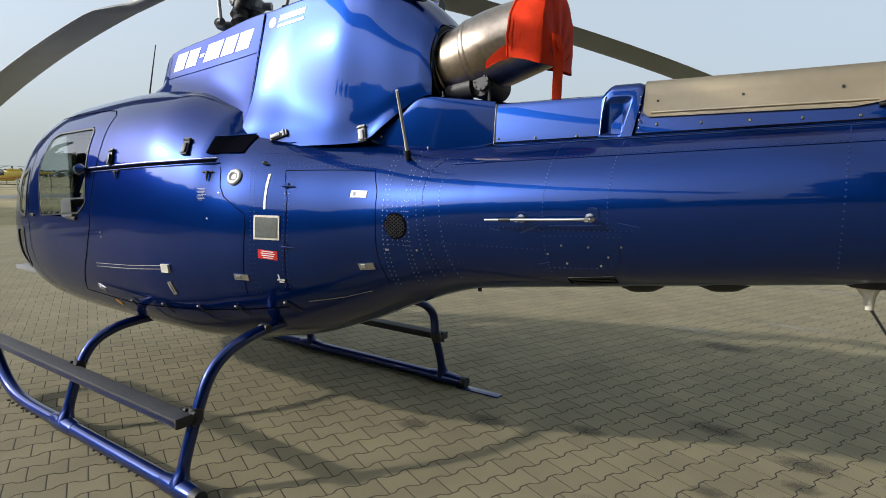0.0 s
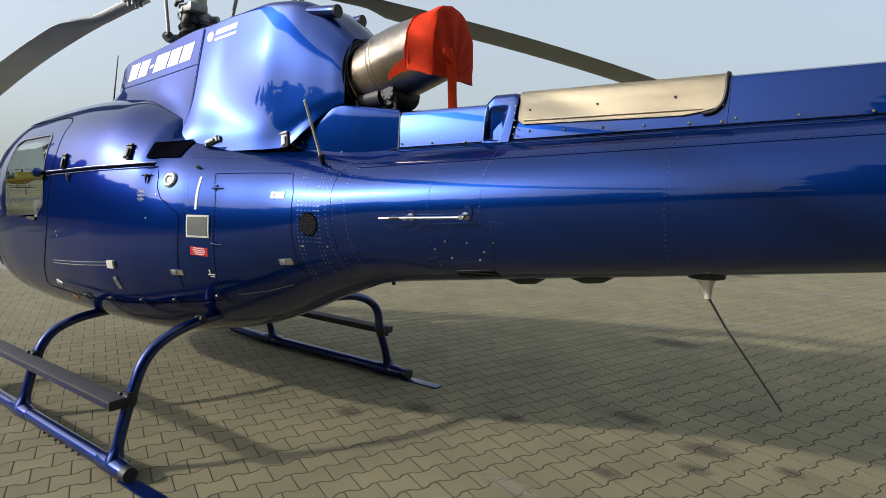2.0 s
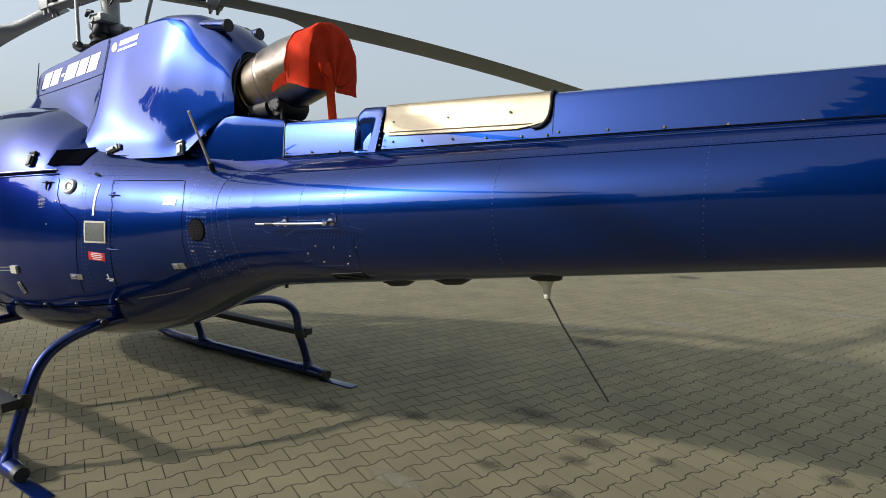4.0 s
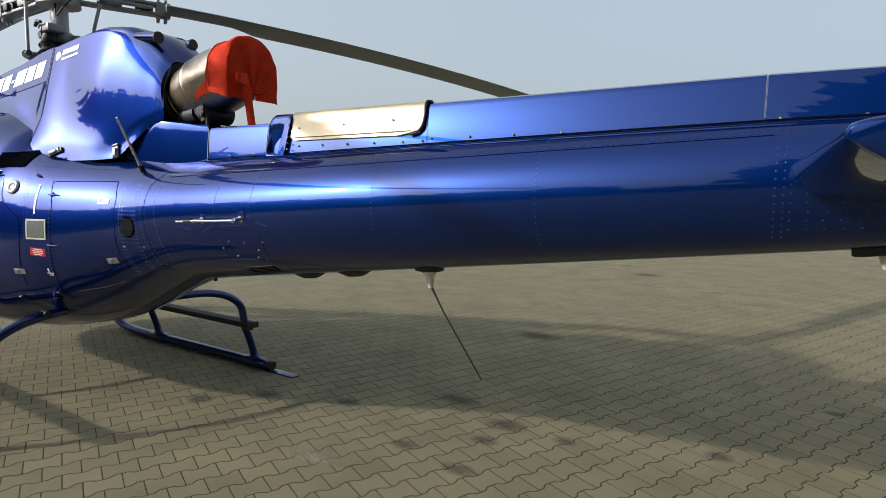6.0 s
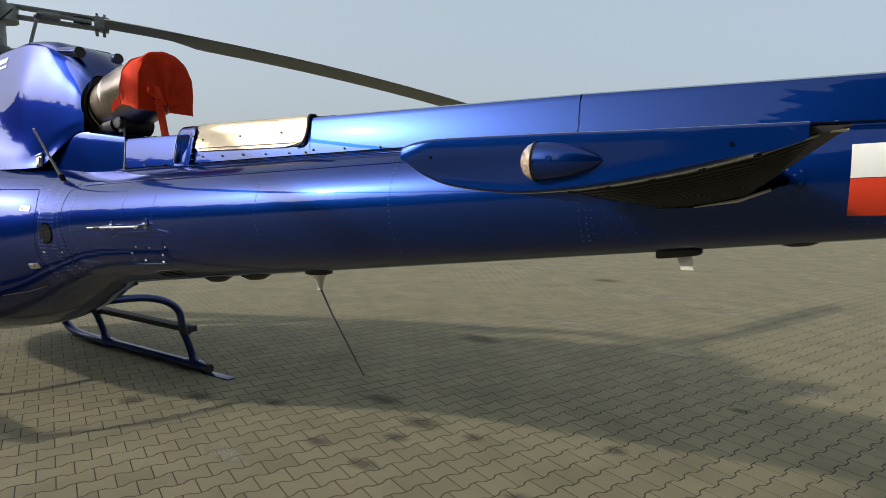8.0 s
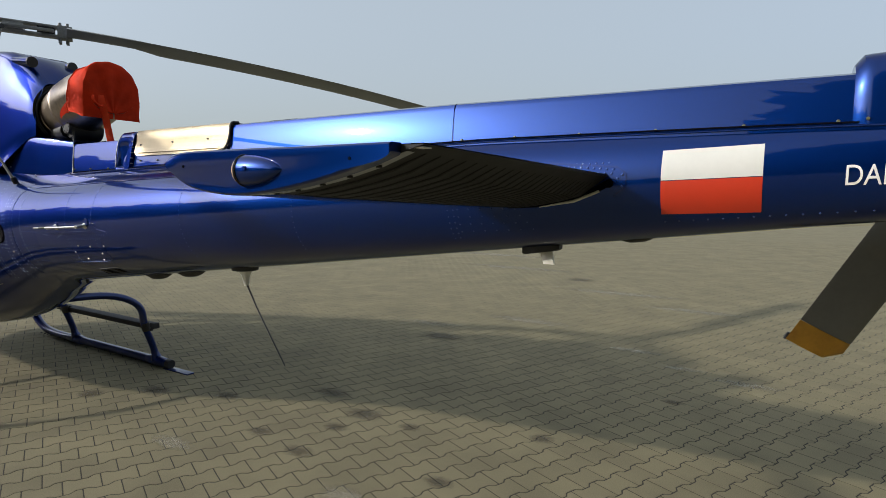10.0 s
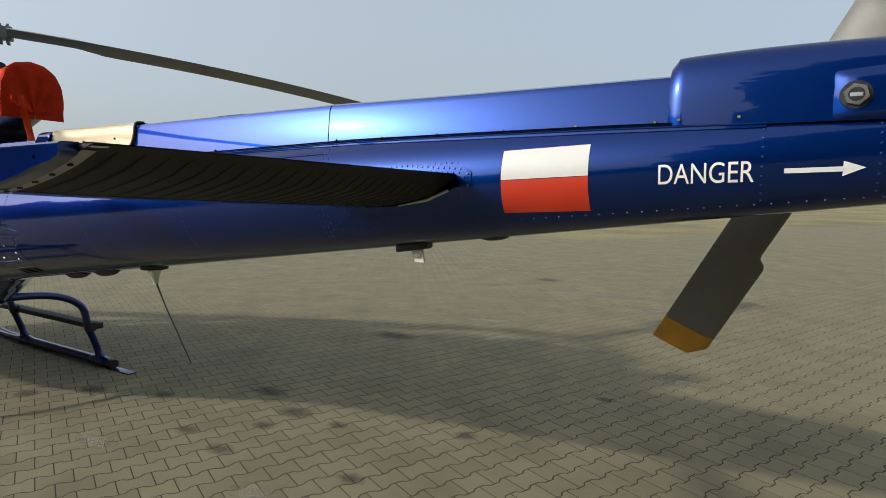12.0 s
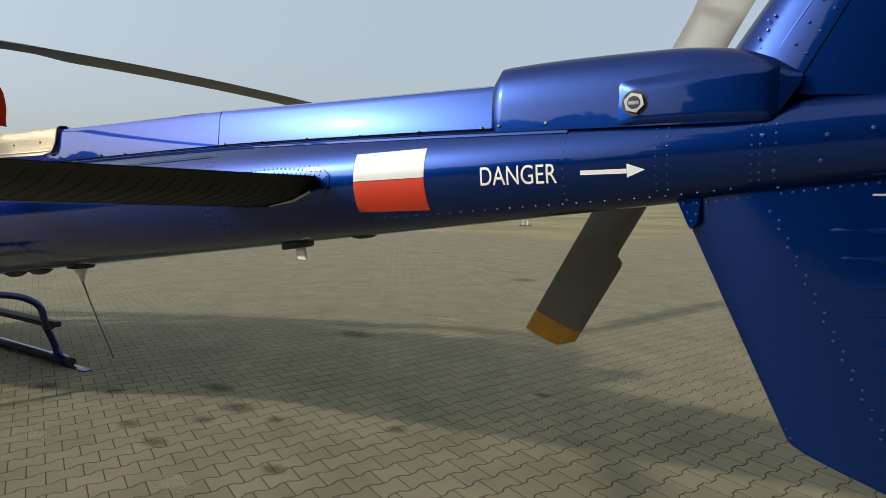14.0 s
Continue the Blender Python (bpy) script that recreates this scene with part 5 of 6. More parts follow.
for k, (x, w, h) in enumerate(((-0.84, 0.13, 1), (-0.69, 0.13, 1), (-0.545, 0.06, 0), (-0.47, 0.18, 1), (-0.27, 0.14, 1), (-0.11, 0.14, 1))):
    zb = 2.470 + 0.085 * (x + 0.84)
    if h:
        cowl_bar(x, x + w, zb, zb + 0.125, 0.035, 0.085)
    else:
        cowl_bar(x + 0.02, x + w + 0.01, zb + 0.045, zb + 0.07, 0.008, 0.085)
disc_on(0.245, 2.675, 0.036, 0.003, 0.002, WHITE, "maker_mark", "plain white disc of a maker's mark", cowl_side, engine_cowl)
cowl_bar(0.30, 0.52, 2.675, 2.712, 0.01, 0.10, "maker_bar", parent=engine_cowl)
cowl_bar(0.295, 0.52, 2.637, 2.655, 0.005, 0.10, "maker_bar", parent=engine_cowl)

# ---- stabiliser details ----
stab_port = next(o for o in heli.children if o.name == "stabiliser")
lamp = bmesh.new()
rows = []
for k in range(15):
    u = k / 14
    x = 5.247 + 0.092 * u
    r = 0.026 * (1 - u ** 2.0) ** 0.72 + 0.0008
    rows.append([Vector((x, -1.526 - 0.9 * r * math.sin(a), 1.808 + r * math.cos(a))) for a in (math.pi * j / 12 for j in range(13))])
grid_faces(lamp, rows)
hp("lamp_pod", lamp, PAINT, stab_port, "teardrop position lamp housing")
lens = bmesh.new()
rows = []
for k in range(8):
    u = k / 7
    x = 5.2235 + 0.0255 * u
    r = 0.0268 * math.sqrt(max(1 - (1 - u) ** 2, 0)) + 0.0005
    rows.append([Vector((x, -1.526 - 0.92 * r * math.sin(a), 1.808 + r * math.cos(a))) for a in (math.pi * j / 12 for j in range(13))])
grid_faces(lens, rows)
hp("lamp_lens", lens, LAMP_GLASS, stab_port, "pale lamp lens with reddish rim")
hp("lens_rim", tube([Vector((5.247, -1.526 - 0.0265 * math.sin(a), 1.808 + 0.0275 * math.cos(a))) for a in (math.pi * j / 12 for j in range(13))], 0.0012, 6), BLACK, stab_port)
hp("pod_screw", cylinder((5.272, -1.540, 1.811), (5.272, -1.5505, 1.811), 0.004, 12), PAINT_DARK, stab_port)
for x, z in ((5.072, 1.818), (5.487, 1.823)):
    hp("cap_hole", cylinder((x, -1.520, z), (x, -1.5285, z), 0.0026, 10), SEAM, stab_port)
for k in range(24):
    y = -(0.30 + 0.0495 * k)
    bead = [p + Vector((0, 0, 0.001)) for p in stab_section(y, None, 0.003)[13:18]]
    hp("underside_rib", tube(bead, [0.002] + [0.0045] * (len(bead) - 2) + [0.002], 6), STAB_GREY, stab_port)
edge = bmesh.new()
grid_faces(edge, [[p + Vector((0, 0, -0.0012)) for p in stab_section(-y, None, 0.003)[13:20]] for y in (1.474, 1.497)])
hp("edge_strip", edge, LABEL_GREY, stab_port)
hp("trim_tab", box(5.565, 5.600, -1.494, -1.470, 1.8375, 1.8395, 0.0008), WHITE_PLASTIC, stab_port)
for k in range(9):
    i = 14 + k * 0.75
    sec = stab_section(-1.486, None, 0.003)
    p, q = sec[int(i)], sec[min(int(i) + 1, 23)]
    c = p.lerp(q, i - int(i))
    hp("edge_screw", cylinder(c + Vector((0, 0, 0.002)), c - Vector((0, 0, 0.004)), 0.005, 8), BLACK, stab_port)
DOUBLER = [(4.95, 1.86), (5.30, 1.884), (5.545, 1.868), (5.576, 1.848), (5.576, 1.797), (5.545, 1.776), (5.30, 1.78), (4.95, 1.80)]
hp("root_doubler", boom_patch(DOUBLER, 0.0035, 80, 28), PAINT, boom, "riveted blue doubler plate at the stabiliser root")
hp("doubler_edge", ribbon([p for p in DOUBLER[1:6]], 0.006, 0.0045, boom_side), PAINT_DARK, boom)
ROOT = [(4.945, 1.790), (4.985, 1.752), (5.06, 1.728), (5.15, 1.720), (5.26, 1.726), (5.38, 1.745), (5.47, 1.775), (5.515, 1.800)]
# black ribbon: the slot, widened to paint the shadow wedge under the stabiliser
hp("root_slot", ribbon([(x, z + 0.011) for x, z in ROOT], 0.024, 0.005, boom_side), SEAM, boom, "black clearance slot with painted shade at the stabiliser root")
disc_on(5.522, 1.812, 0.015, 0.006, 0.004, SEAM, "slot_hole", side=boom_side, parent=boom)
# added pale tube in place of sunlight on the stabiliser's underside
hp("slot_strip", tube([on_skin(5.27, 1.727, 0.004, boom_side), on_skin(5.40, 1.751, 0.005, boom_side), on_skin(5.49, 1.786, 0.004, boom_side)], [0.002, 0.006, 0.005], 8), WHITE_PLASTIC, boom, "pale strip painting the sunlit underside below the slot")


# ---- fin beads ----
for k in range(9):
    z = 1.689 - 0.072 * k
    x0 = 7.112 + 0.0265 * k
    hp("fin_bead", tube([(x0, -0.040, z), (x0 + 0.05, -0.0415, z), (7.40, -0.027, z + 0.006), (7.56, -0.016, z + 0.01)], [0.002, 0.009, 0.009, 0.006], 8), PAINT, lower_fin)
for k in range(9):
    z = 2.10 + 0.085 * k
    x0 = 7.115 + 0.05 * k
    hp("fin_bead", tube([(x0, -0.051, z), (x0 + 0.05, -0.0535, z), (7.50 + 0.03 * k, -0.033, z + 0.015), (7.68 + 0.02 * k, -0.012, z + 0.02)], [0.002, 0.010, 0.010, 0.006], 8), PAINT, upper_fin)
strap_bm = loft([[Vector((x, y, z)) for x, z in ((6.774, 1.768), (6.840, 1.770), (6.835, 1.705), (6.826, 1.688), (6.816, 1.680), (6.808, 1.692))] for y in (0.044, -0.044, -0.0475)], (True, True))
hp("fin_strap", strap_bm, PAINT, lower_fin, "folded blue doubler round the fin's leading edge", smooth=False)
hp("fin_gap", box(6.82, 7.60, -0.044, 0.044, 1.7775, 1.7835, 0.001), LABEL_GREY, lower_fin)

# ---- rivets ----
def row(path, gap=0.024, side=None, out=0.0):
    got = []
    for (x0, z0), (x1, z1) in zip(path, path[1:]):
        n = max(1, int(math.hypot(x1 - x0, z1 - z0) / gap))
        for k in range(n):
            t = k / n
            got.append(skin(x0 + (x1 - x0) * t, z0 + (z1 - z0) * t, out, side))
    return got


def boom_hoop(x, d0, d1, gap=0.024, side=1):
    c, r = boom_at(x)
    n = int(radians(d1 - d0) * r / gap)
    got = []
    for k in range(n + 1):
        p = boom_point(x, d0 + (d1 - d0) * k / n)
        got.append((p, p - Vector((x, 0, c))))
    return got


def put_rivets(places, parent, mat=RIVET, r=0.0038):
    ob = hp("rivets", rivets(places, r, r * 0.85), mat, parent)
    return tagged(ob, kind="stuff")


body_rows = []
for dx in (0.0, 0.025):
    body_rows += row([(0.415 + dx, 1.80), (0.475 + dx, 1.60), (0.49 + dx, 1.44), (0.48 + dx, 1.25), (0.465 + dx, 1.02)], 0.026)
    body_rows += row([(0.655 + dx, 1.74), (0.685 + dx, 1.60), (0.695 + dx, 1.45), (0.675 + dx, 1.25), (0.645 + dx, 1.06)], 0.026)
body_rows += row([(-0.945, 1.70), (-0.985, 1.50), (-1.005, 1.38), (-1.06, 1.20)], 0.03)
body_rows += row([(0.50, 1.79), (1.20, 1.79)], 0.022) + row([(0.40, 1.86), (1.25, 1.83)], 0.024) + row([(0.62, 1.775), (1.20, 1.775)], 0.03)
for k in range(4):
    body_rows += row([(0.38 + 0.03 * k, 1.885 - 0.028 * k), (0.66, 1.885 - 0.028 * k)], 0.03)
joint_rows = []
for x in (1.285, 1.31, 1.415, 1.44):
    joint_rows += row([(x - 0.03, 1.86), (x, 1.66), (x + 0.005, 1.47), (x, 1.25), (x - 0.01, 1.12)], 0.024)
for z in (1.60, 1.575, 1.55, 1.40, 1.375):
    joint_rows += row([(1.29, z), (1.46, z)], 0.026)
BAND = [(1.555, 1.82), (1.502, 1.75), (1.500, 1.66), (1.512, 1.56), (1.520, 1.46), (1.527, 1.36), (1.536, 1.26), (1.548, 1.19)]
for dx in (-0.022, 0.022, 0.112):
    joint_rows += row([(x + dx, z) for x, z in BAND], 0.021)
body_rows += row([(1.62, 1.50), (1.80, 1.50)], 0.024) + row([(1.60, 1.40), (1.80, 1.40)], 0.024) + row([(1.60, 1.30), (1.80, 1.30)], 0.026)
hp("joint_band", ribbon(BAND, 0.030, 0.0022, thick=0.003), PAINT, fuselage, "raised band where the boom joins")
put_rivets(body_rows, fuselage)
put_rivets(joint_rows, fuselage, BRIGHT_RIVET)
put_rivets([skin(x, z, 0) for x, z in ((1.31, 1.345), (1.475, 1.352), (1.30, 1.345), (0.25, 1.62), (0.30, 1.75), (-0.87, 1.33), (-0.86, 1.30), (0.18, 1.47))], fuselage, STEEL, 0.007)
boom_rows = []
for x in (2.160, 2.447, 3.255, 4.06, 4.885, 4.91, 6.465, 6.73, 6.76):
    boom_rows += boom_hoop(x, -46, 60, 0.022 if x < 2.5 else 0.026)
boom_rows += row([(1.80, 1.808), (3.2, 1.868), (4.87, 1.942)], 0.024, boom_side)
boom_rows += row([(1.80, 1.498), (2.16, 1.50)], 0.024, boom_side) + row([(1.82, 1.40), (2.15, 1.402)], 0.024, boom_side)
boom_rows += row([(2.10, 1.495), (2.57, 1.512)], 0.022, boom_side, 0.0018) + row([(2.17, 1.470), (2.52, 1.485)], 0.022, boom_side, 0.0018) + row([(2.16, 1.315), (2.43, 1.335)], 0.024, boom_side, 0.0018)
boom_rows += row([(5.70, 1.683), (6.45, 1.748), (6.75, 1.775), (6.96, 1.80)], 0.042, boom_side)
for k in range(6):
    boom_rows += row([(4.93, 1.62 + 0.03 * k), (5.28 - 0.02 * k, 1.645 + 0.025 * k)], 0.045, boom_side)
boom_rows += row([(4.95, 1.865), (5.54, 1.885)], 0.022, boom_side) + row([(5.30, 1.85), (5.54, 1.865)], 0.022, boom_side) + row([(5.54, 1.77), (5.555, 1.88)], 0.022, boom_side)
for x in (6.965, 6.985, 7.02):
    boom_rows += boom_hoop(x, -45, 55, 0.024)
put_rivets(boom_rows, boom)
put_rivets(row([(5.10, 1.862), (5.31, 1.874), (5.535, 1.860), (5.566, 1.842), (5.566, 1.803), (5.54, 1.787)], 0.022, boom_side, 0.003) + row([(5.30, 1.858), (5.53, 1.846), (5.55, 1.83), (5.55, 1.81)], 0.022, boom_side, 0.003), boom, RIVET, 0.005)
put_rivets([skin(x, z, 0.002, boom_side) for x, z in ((2.17, 1.385), (2.24, 1.43), (2.36, 1.43), (2.44, 1.39), (2.25, 1.345), (2.40, 1.345), (2.50, 1.44))], boom, STEEL, 0.006)
put_rivets([skin(x, z, 0, boom_side) for x, z in ((6.99, 1.932), (7.019, 1.842), (7.129, 1.928), (7.12, 1.865), (7.22, 1.94), (7.03, 1.80))], boom, RIVET, 0.007)
fin_rows = []
for k in range(26):
    z = 1.735 - 0.024 * k
    fin_rows.append((Vector((7.02 + 0.0115 * k + (0.006 if k % 2 else -0.006), -0.051, z)), Vector((0, -1, 0))))
for k in range(30):
    fin_rows.append((Vector((6.83 + 0.026 * k, -0.046 if k < 8 else -0.05, 1.755 + 0.0035 * k)), Vector((0, -1, 0))))
for k in range(12):
    fin_rows.append((Vector((7.085 + 0.028 * k, -0.036 - 0.001 * k, 1.135 - 0.004 * k)), Vector((0, -1, 0))))
    fin_rows.append((Vector((7.095 + 0.028 * k, -0.036 - 0.001 * k, 1.112 - 0.004 * k)), Vector((0, -1, 0))))
for x, z in ((6.794, 1.754), (6.822, 1.757), (6.806, 1.728), (6.818, 1.703), (6.830, 1.724)):
    fin_rows.append((Vector((x, -0.0475, z)), Vector((0, -1, 0))))
put_rivets(fin_rows, lower_fin, RIVET, 0.0042)
up_rows = []
for k in range(20):
    z = 2.09 + 0.052 * k
    up_rows.append((Vector((7.045 + 0.52 * (z - 2.085), -0.0655, z)), Vector((0, -1, 0))))
    up_rows.append((Vector((7.020 + 0.52 * (z - 2.085), -0.0655, z + 0.026)), Vector((0, -1, 0))))
for k in range(26):
    up_rows.append((Vector((7.04 + 0.024 * k, -0.063 + 0.0012 * k, 2.012)), Vector((0, -1, 0))))
for x, z in ((6.965, 2.195), (6.985, 2.215), (6.970, 2.17), (6.985, 2.240), (7.000, 2.250)):
    up_rows.append((Vector((x, -0.054, z)), Vector((-0.3, -1, 0))))
put_rivets(up_rows, upper_fin, RIVET, 0.0046)
hp("fin_seam", tube([(7.068 + 0.52 * (z - 2.085), -0.0652, z) for z in (2.06, 2.4, 2.8, 3.05)], 0.0016, 6), SEAM, upper_fin)
hp("fin_strip", tube([(6.985, -0.057, 2.12), (7.06, -0.060, 2.24), (7.50, -0.058, 2.98)], 0.0030, 6), PAINT, upper_fin)


def cover_bulge():
    """Raised panel round the sight plug on the tail gearbox cover."""
    rows = []
    for i in range(31):
        u = i / 30
        x = 6.60 + 0.43 * u
        top, w, low = interp(TAILC, x)
        line = []
        for j in range(17):
            v = j / 16
            z = 1.975 + (2.145 - 1.975 - 0.03 * (1 - u)) * v
            z = min(max(z, low + 0.002), top - 0.02)
            half = w * max(1 - ((z - low) / (top - low)) ** (2 / 0.6), 0) ** 0.3
            edge = min(min(u * 0.43 / 0.07, (1 - u) * 0.43 / 0.04), (1 - v) * 0.16 / 0.05, v * 0.16 / 0.02 + 0.25, 1)
            edge = max(edge, 0)
            line.append(Vector((x, -(half - 0.004 + 0.016 * edge * edge * (3 - 2 * edge)), z)))
        rows.append(line)
    bm = bmesh.new()
    grid_faces(bm, rows)
    return bm


hp("cover_bulge", cover_bulge(), PAINT, tail_cover)

# ---- cabin ----
for y in (-0.42, 0.42):
    seat = bmesh.new()
    box(-2.05, -1.55, y - 0.24, y + 0.24, 0.98, 1.10, 0.04, seat)
    back = box(-0.07, 0.07, y - 0.24, y + 0.24, 0, 0.58, 0.04)
    join(seat, back, Matrix.Translation((-1.52, 0, 1.05)) @ Matrix.Rotation(radians(14), 4, "Y"))
    hp("pilot_seat", seat, SEAT, fuselage, "dark cloth pilot seat")
panel_bm = box(-2.85, -2.62, -0.35, 0.35, 1.10, 1.50, 0.04)
hp("instrument_panel", panel_bm, CABIN_GREY, fuselage)
hp("cabin_floor", box(-2.9, -0.9, -0.72, 0.72, 0.86, 0.90, 0.01), CABIN_GREY, fuselage)
hp("cabin_bulkhead", loft([[Vector((xx, p.y * 0.93, 1.3 + (p.z - 1.3) * 0.93)) for p in body_ring(-0.60, 40)] for xx in (-0.62, -0.58)]), CABIN_GREY, fuselage)

# ---- rotor head details ----
boots = tube([(-0.37, 0, 2.72), (-0.37, 0, 2.76), (-0.37, 0, 2.80), (-0.37, 0, 2.84), (-0.37, 0, 2.88), (-0.37, 0, 2.92)], [0.10, 0.115, 0.09, 0.10, 0.08, 0.085], 24)
hp("swashplate_boot", boots, BLACK, heli, "black rubber mast boot")
swash = tube([(-0.37, 0, 2.90), (-0.37, 0, 2.92), (-0.37, 0, 2.97), (-0.37, 0, 2.99)], [0.085, 0.105, 0.105, 0.085], 24)
for az in (30, 150, 270):
    a = radians(az)
    box(-0.40, -0.34, -0.02, 0.02, 2.91, 2.97, 0.006, swash)
    c = Vector((-0.37 + 0.16 * math.cos(a), 0.16 * math.sin(a), 2.94))
    cylinder((-0.37, 0, 2.94), c, 0.028, 12, bm=swash)
hp("swashplate", swash, GREY_METAL)
arm2 = tube(curve_points([(-0.45, -0.05, 2.80), (-0.42, -0.20, 2.77), (-0.37, -0.26, 2.77)], 5), [0.035] * 11, 10)
hp("control_bellcrank", arm2, GREY_METAL)
unit = box(-0.36, -0.19, -0.17, -0.03, 2.955, 3.015, 0.015)
box(-0.39, -0.34, -0.15, -0.06, 2.91, 2.98, 0.012, unit)
cylinder((-0.32, -0.175, 2.985), (-0.32, -0.02, 2.985), 0.028, 14, bm=unit)
hp("servo_housing", unit, GREY_METAL, heli, "grey control servo housing beside the mast")
hp("servo_bellows", tube([(-0.30, -0.10, 2.96), (-0.31, -0.105, 2.92), (-0.35, -0.11, 2.88), (-0.34, -0.115, 2.855), (-0.33, -0.12, 2.83), (-0.32, -0.12, 2.80), (-0.31, -0.12, 2.77), (-0.30, -0.12, 2.74)],
                         [0.045, 0.06, 0.047, 0.065, 0.05, 0.072, 0.055, 0.08], 18), BLACK, heli, "black ribbed rubber bellows")
for y in (-0.19, -0.02):
    hp("servo_lug", tube([(-0.36, y, 3.0), (-0.32, y, 3.03), (-0.26, y, 3.02)], [0.012, 0.018, 0.012], 10), DARK_METAL)
for (a, b) in (((-0.365, -0.25, 2.78), (-0.52, -0.18, 3.24)), ((-0.14, 0.13, 2.93), (-0.10, 0.20, 3.25)), ((-0.56, 0.05, 2.93), (-0.62, 0.10, 3.22))):
    rod = hp("pitch_rod", cylinder(a, b, 0.014, 10), GREY_METAL)
    hp("rod_end", tube([Vector(a) - Vector((0.02, 0, 0)), Vector(a) + Vector((0.02, 0, 0))], 0.022, 12), DARK_METAL, rod)
    hp("rod_end", tube([Vector(b) - Vector((0.02, 0, 0)), Vector(b) + Vector((0.02, 0, 0))], 0.022, 12), DARK_METAL, rod)
for az in ROTOR:
    damper = bmesh.new()
    box(0.56, 0.70, -0.05, 0.05, -0.045, 0.045, 0.008, damper)
    box(0.60, 0.66, -0.075, 0.075, -0.03, 0.03, 0.006, damper)
    hp("elastomer_damper", rotor_place(damper, az), BLACK, label="black elastomer damper block")
    for x in (0.74, 0.80):
        for y in (-0.035, 0.035):
            hp("blade_bolt", rotor_place(cylinder((x, y, -0.10), (x, y, 0.085), 0.014, 10), az), GREY_METAL)
    horn = box(0.30, 0.70, -0.13, -0.10, -0.03, 0.0, 0.008)
    hp("pitch_horn", rotor_place(horn, az), GREY_METAL)
    hp("root_mark", rotor_place(box(0.90, 0.918, -0.090, 0.010, -0.030, 0.030, 0.004), az), LABEL_RED)
hose = tube(curve_points([(-0.30, -0.06, 3.2), (-0.20, -0.10, 3.08), (-0.12, -0.08, 3.14), (-0.06, 0.0, 3.25)], 6), 0.007, 8)
hp("cable_loop", hose, BLACK)

# ---- panel hinges beside the access door ----
for x, z in ((0.675, 1.667), (0.70, 1.329)):
    hinge = tube([on_skin(x - 0.02, z, 0.006), on_skin(x + 0.035, z - 0.002, 0.006), on_skin(x + 0.06, z - 0.003, 0.004)], [0.005, 0.005, 0.003], 8)
    tube([on_skin(x + 0.012, z + 0.016, 0.005), on_skin(x + 0.010, z - 0.016, 0.005)], 0.004, 8, True, hinge)
    hp("panel_hinge", hinge, PAINT_DARK, fuselage)
hp("drain_stub", tube([on_skin(0.48, 1.800, 0.0), on_skin(0.50, 1.793, 0.012), on_skin(0.525, 1.786, 0.008)], [0.010, 0.010, 0.004], 8), DARK_METAL, fuselage)

# ---- gear fittings ----
for s in (-1, 1):
    ys = s * GEAR_Y[s]
    for x in GEAR_X[s]:
        yc = ys - s * 0.105
        cl = tube([(x, yc + s * 0.006, 0.385), (x, yc, 0.41), (x, yc - s * 0.012, 0.465)], [0.039, 0.042, 0.039], 16)
        for z in (0.39, 0.455):
            cylinder((x + 0.030, yc + s * 0.03, z), (x + 0.055, yc + s * 0.03, z), 0.010, 8, bm=cl)
            cylinder((x - 0.055, yc + s * 0.03, z), (x - 0.030, yc + s * 0.03, z), 0.010, 8, bm=cl)
        hp("step_clamp", cl, BLACK)
        top = 0.80 if x > 0 else 0.675
        cf = tube([(x - 0.035, s * 0.58, top + 0.012), (x + 0.035, s * 0.58, top + 0.012)], 0.026, 14)
        if s < 0:
            hp("gear_fitting", cf, BLACK)
        else:
            cf.free()
    yst = ys - s * 0.035
    hp("step_end_cap", box(GEAR_X[s][0] + 0.008, GEAR_X[s][0] + 0.03, yst - 0.057, yst + 0.057, 0.389, 0.449, 0.008), BLACK)
    front = tube([(-2.12, ys, 0.37), (-2.145, ys - s * 0.01, 0.415), (-2.15, ys - s * 0.02, 0.44)], [0.050, 0.050, 0.040], 14)
    box(-2.19, -2.08, ys - 0.055, ys + 0.055, 0.395, 0.41, 0.004, front)
    hp("toe_clamp", front, BLACK)
    bolts = bmesh.new()
    for k in range(7):
        x = 0.10 - 0.085 * k
        for e in (-1, 1):
            cylinder((x, ys + e * 0.038, 0.035), (x, ys + e * 0.056, 0.032), 0.007, 6, bm=bolts)
            cylinder((x - 1.35, ys + e * 0.038, 0.035), (x - 1.35, ys + e * 0.056, 0.032), 0.007, 6, bm=bolts)
    tagged(hp("skid_shoe_bolts", bolts, DARK_METAL), kind="stuff")
    xr = GEAR_X[s][0]
    hp("skid_heel", tube([(xr + 0.14 + HEEL[s], ys, 0.05), (xr + 0.19 + HEEL[s], ys, 0.05)], [0.049, 0.043], 16), BLACK)

# ---- stains on the pavement ----
def stain(x, y, rx, ry, seed, mat=OIL, name="oil_stain"):
    bm = bmesh.new()
    ring = []
    for k in range(28):
        a = 2 * math.pi * k / 28
        w = 1 + 0.35 * noise.noise(Vector((math.cos(a) * 1.4 + seed * 3.1, math.sin(a) * 1.4, seed)))
        ring.append(bm.verts.new((x + rx * w * math.cos(a), y + ry * w * math.sin(a), 0.0012)))
    bm.faces.new(ring)
    ob = part(name, bm, mat, pavement, smooth=False)
    return ob


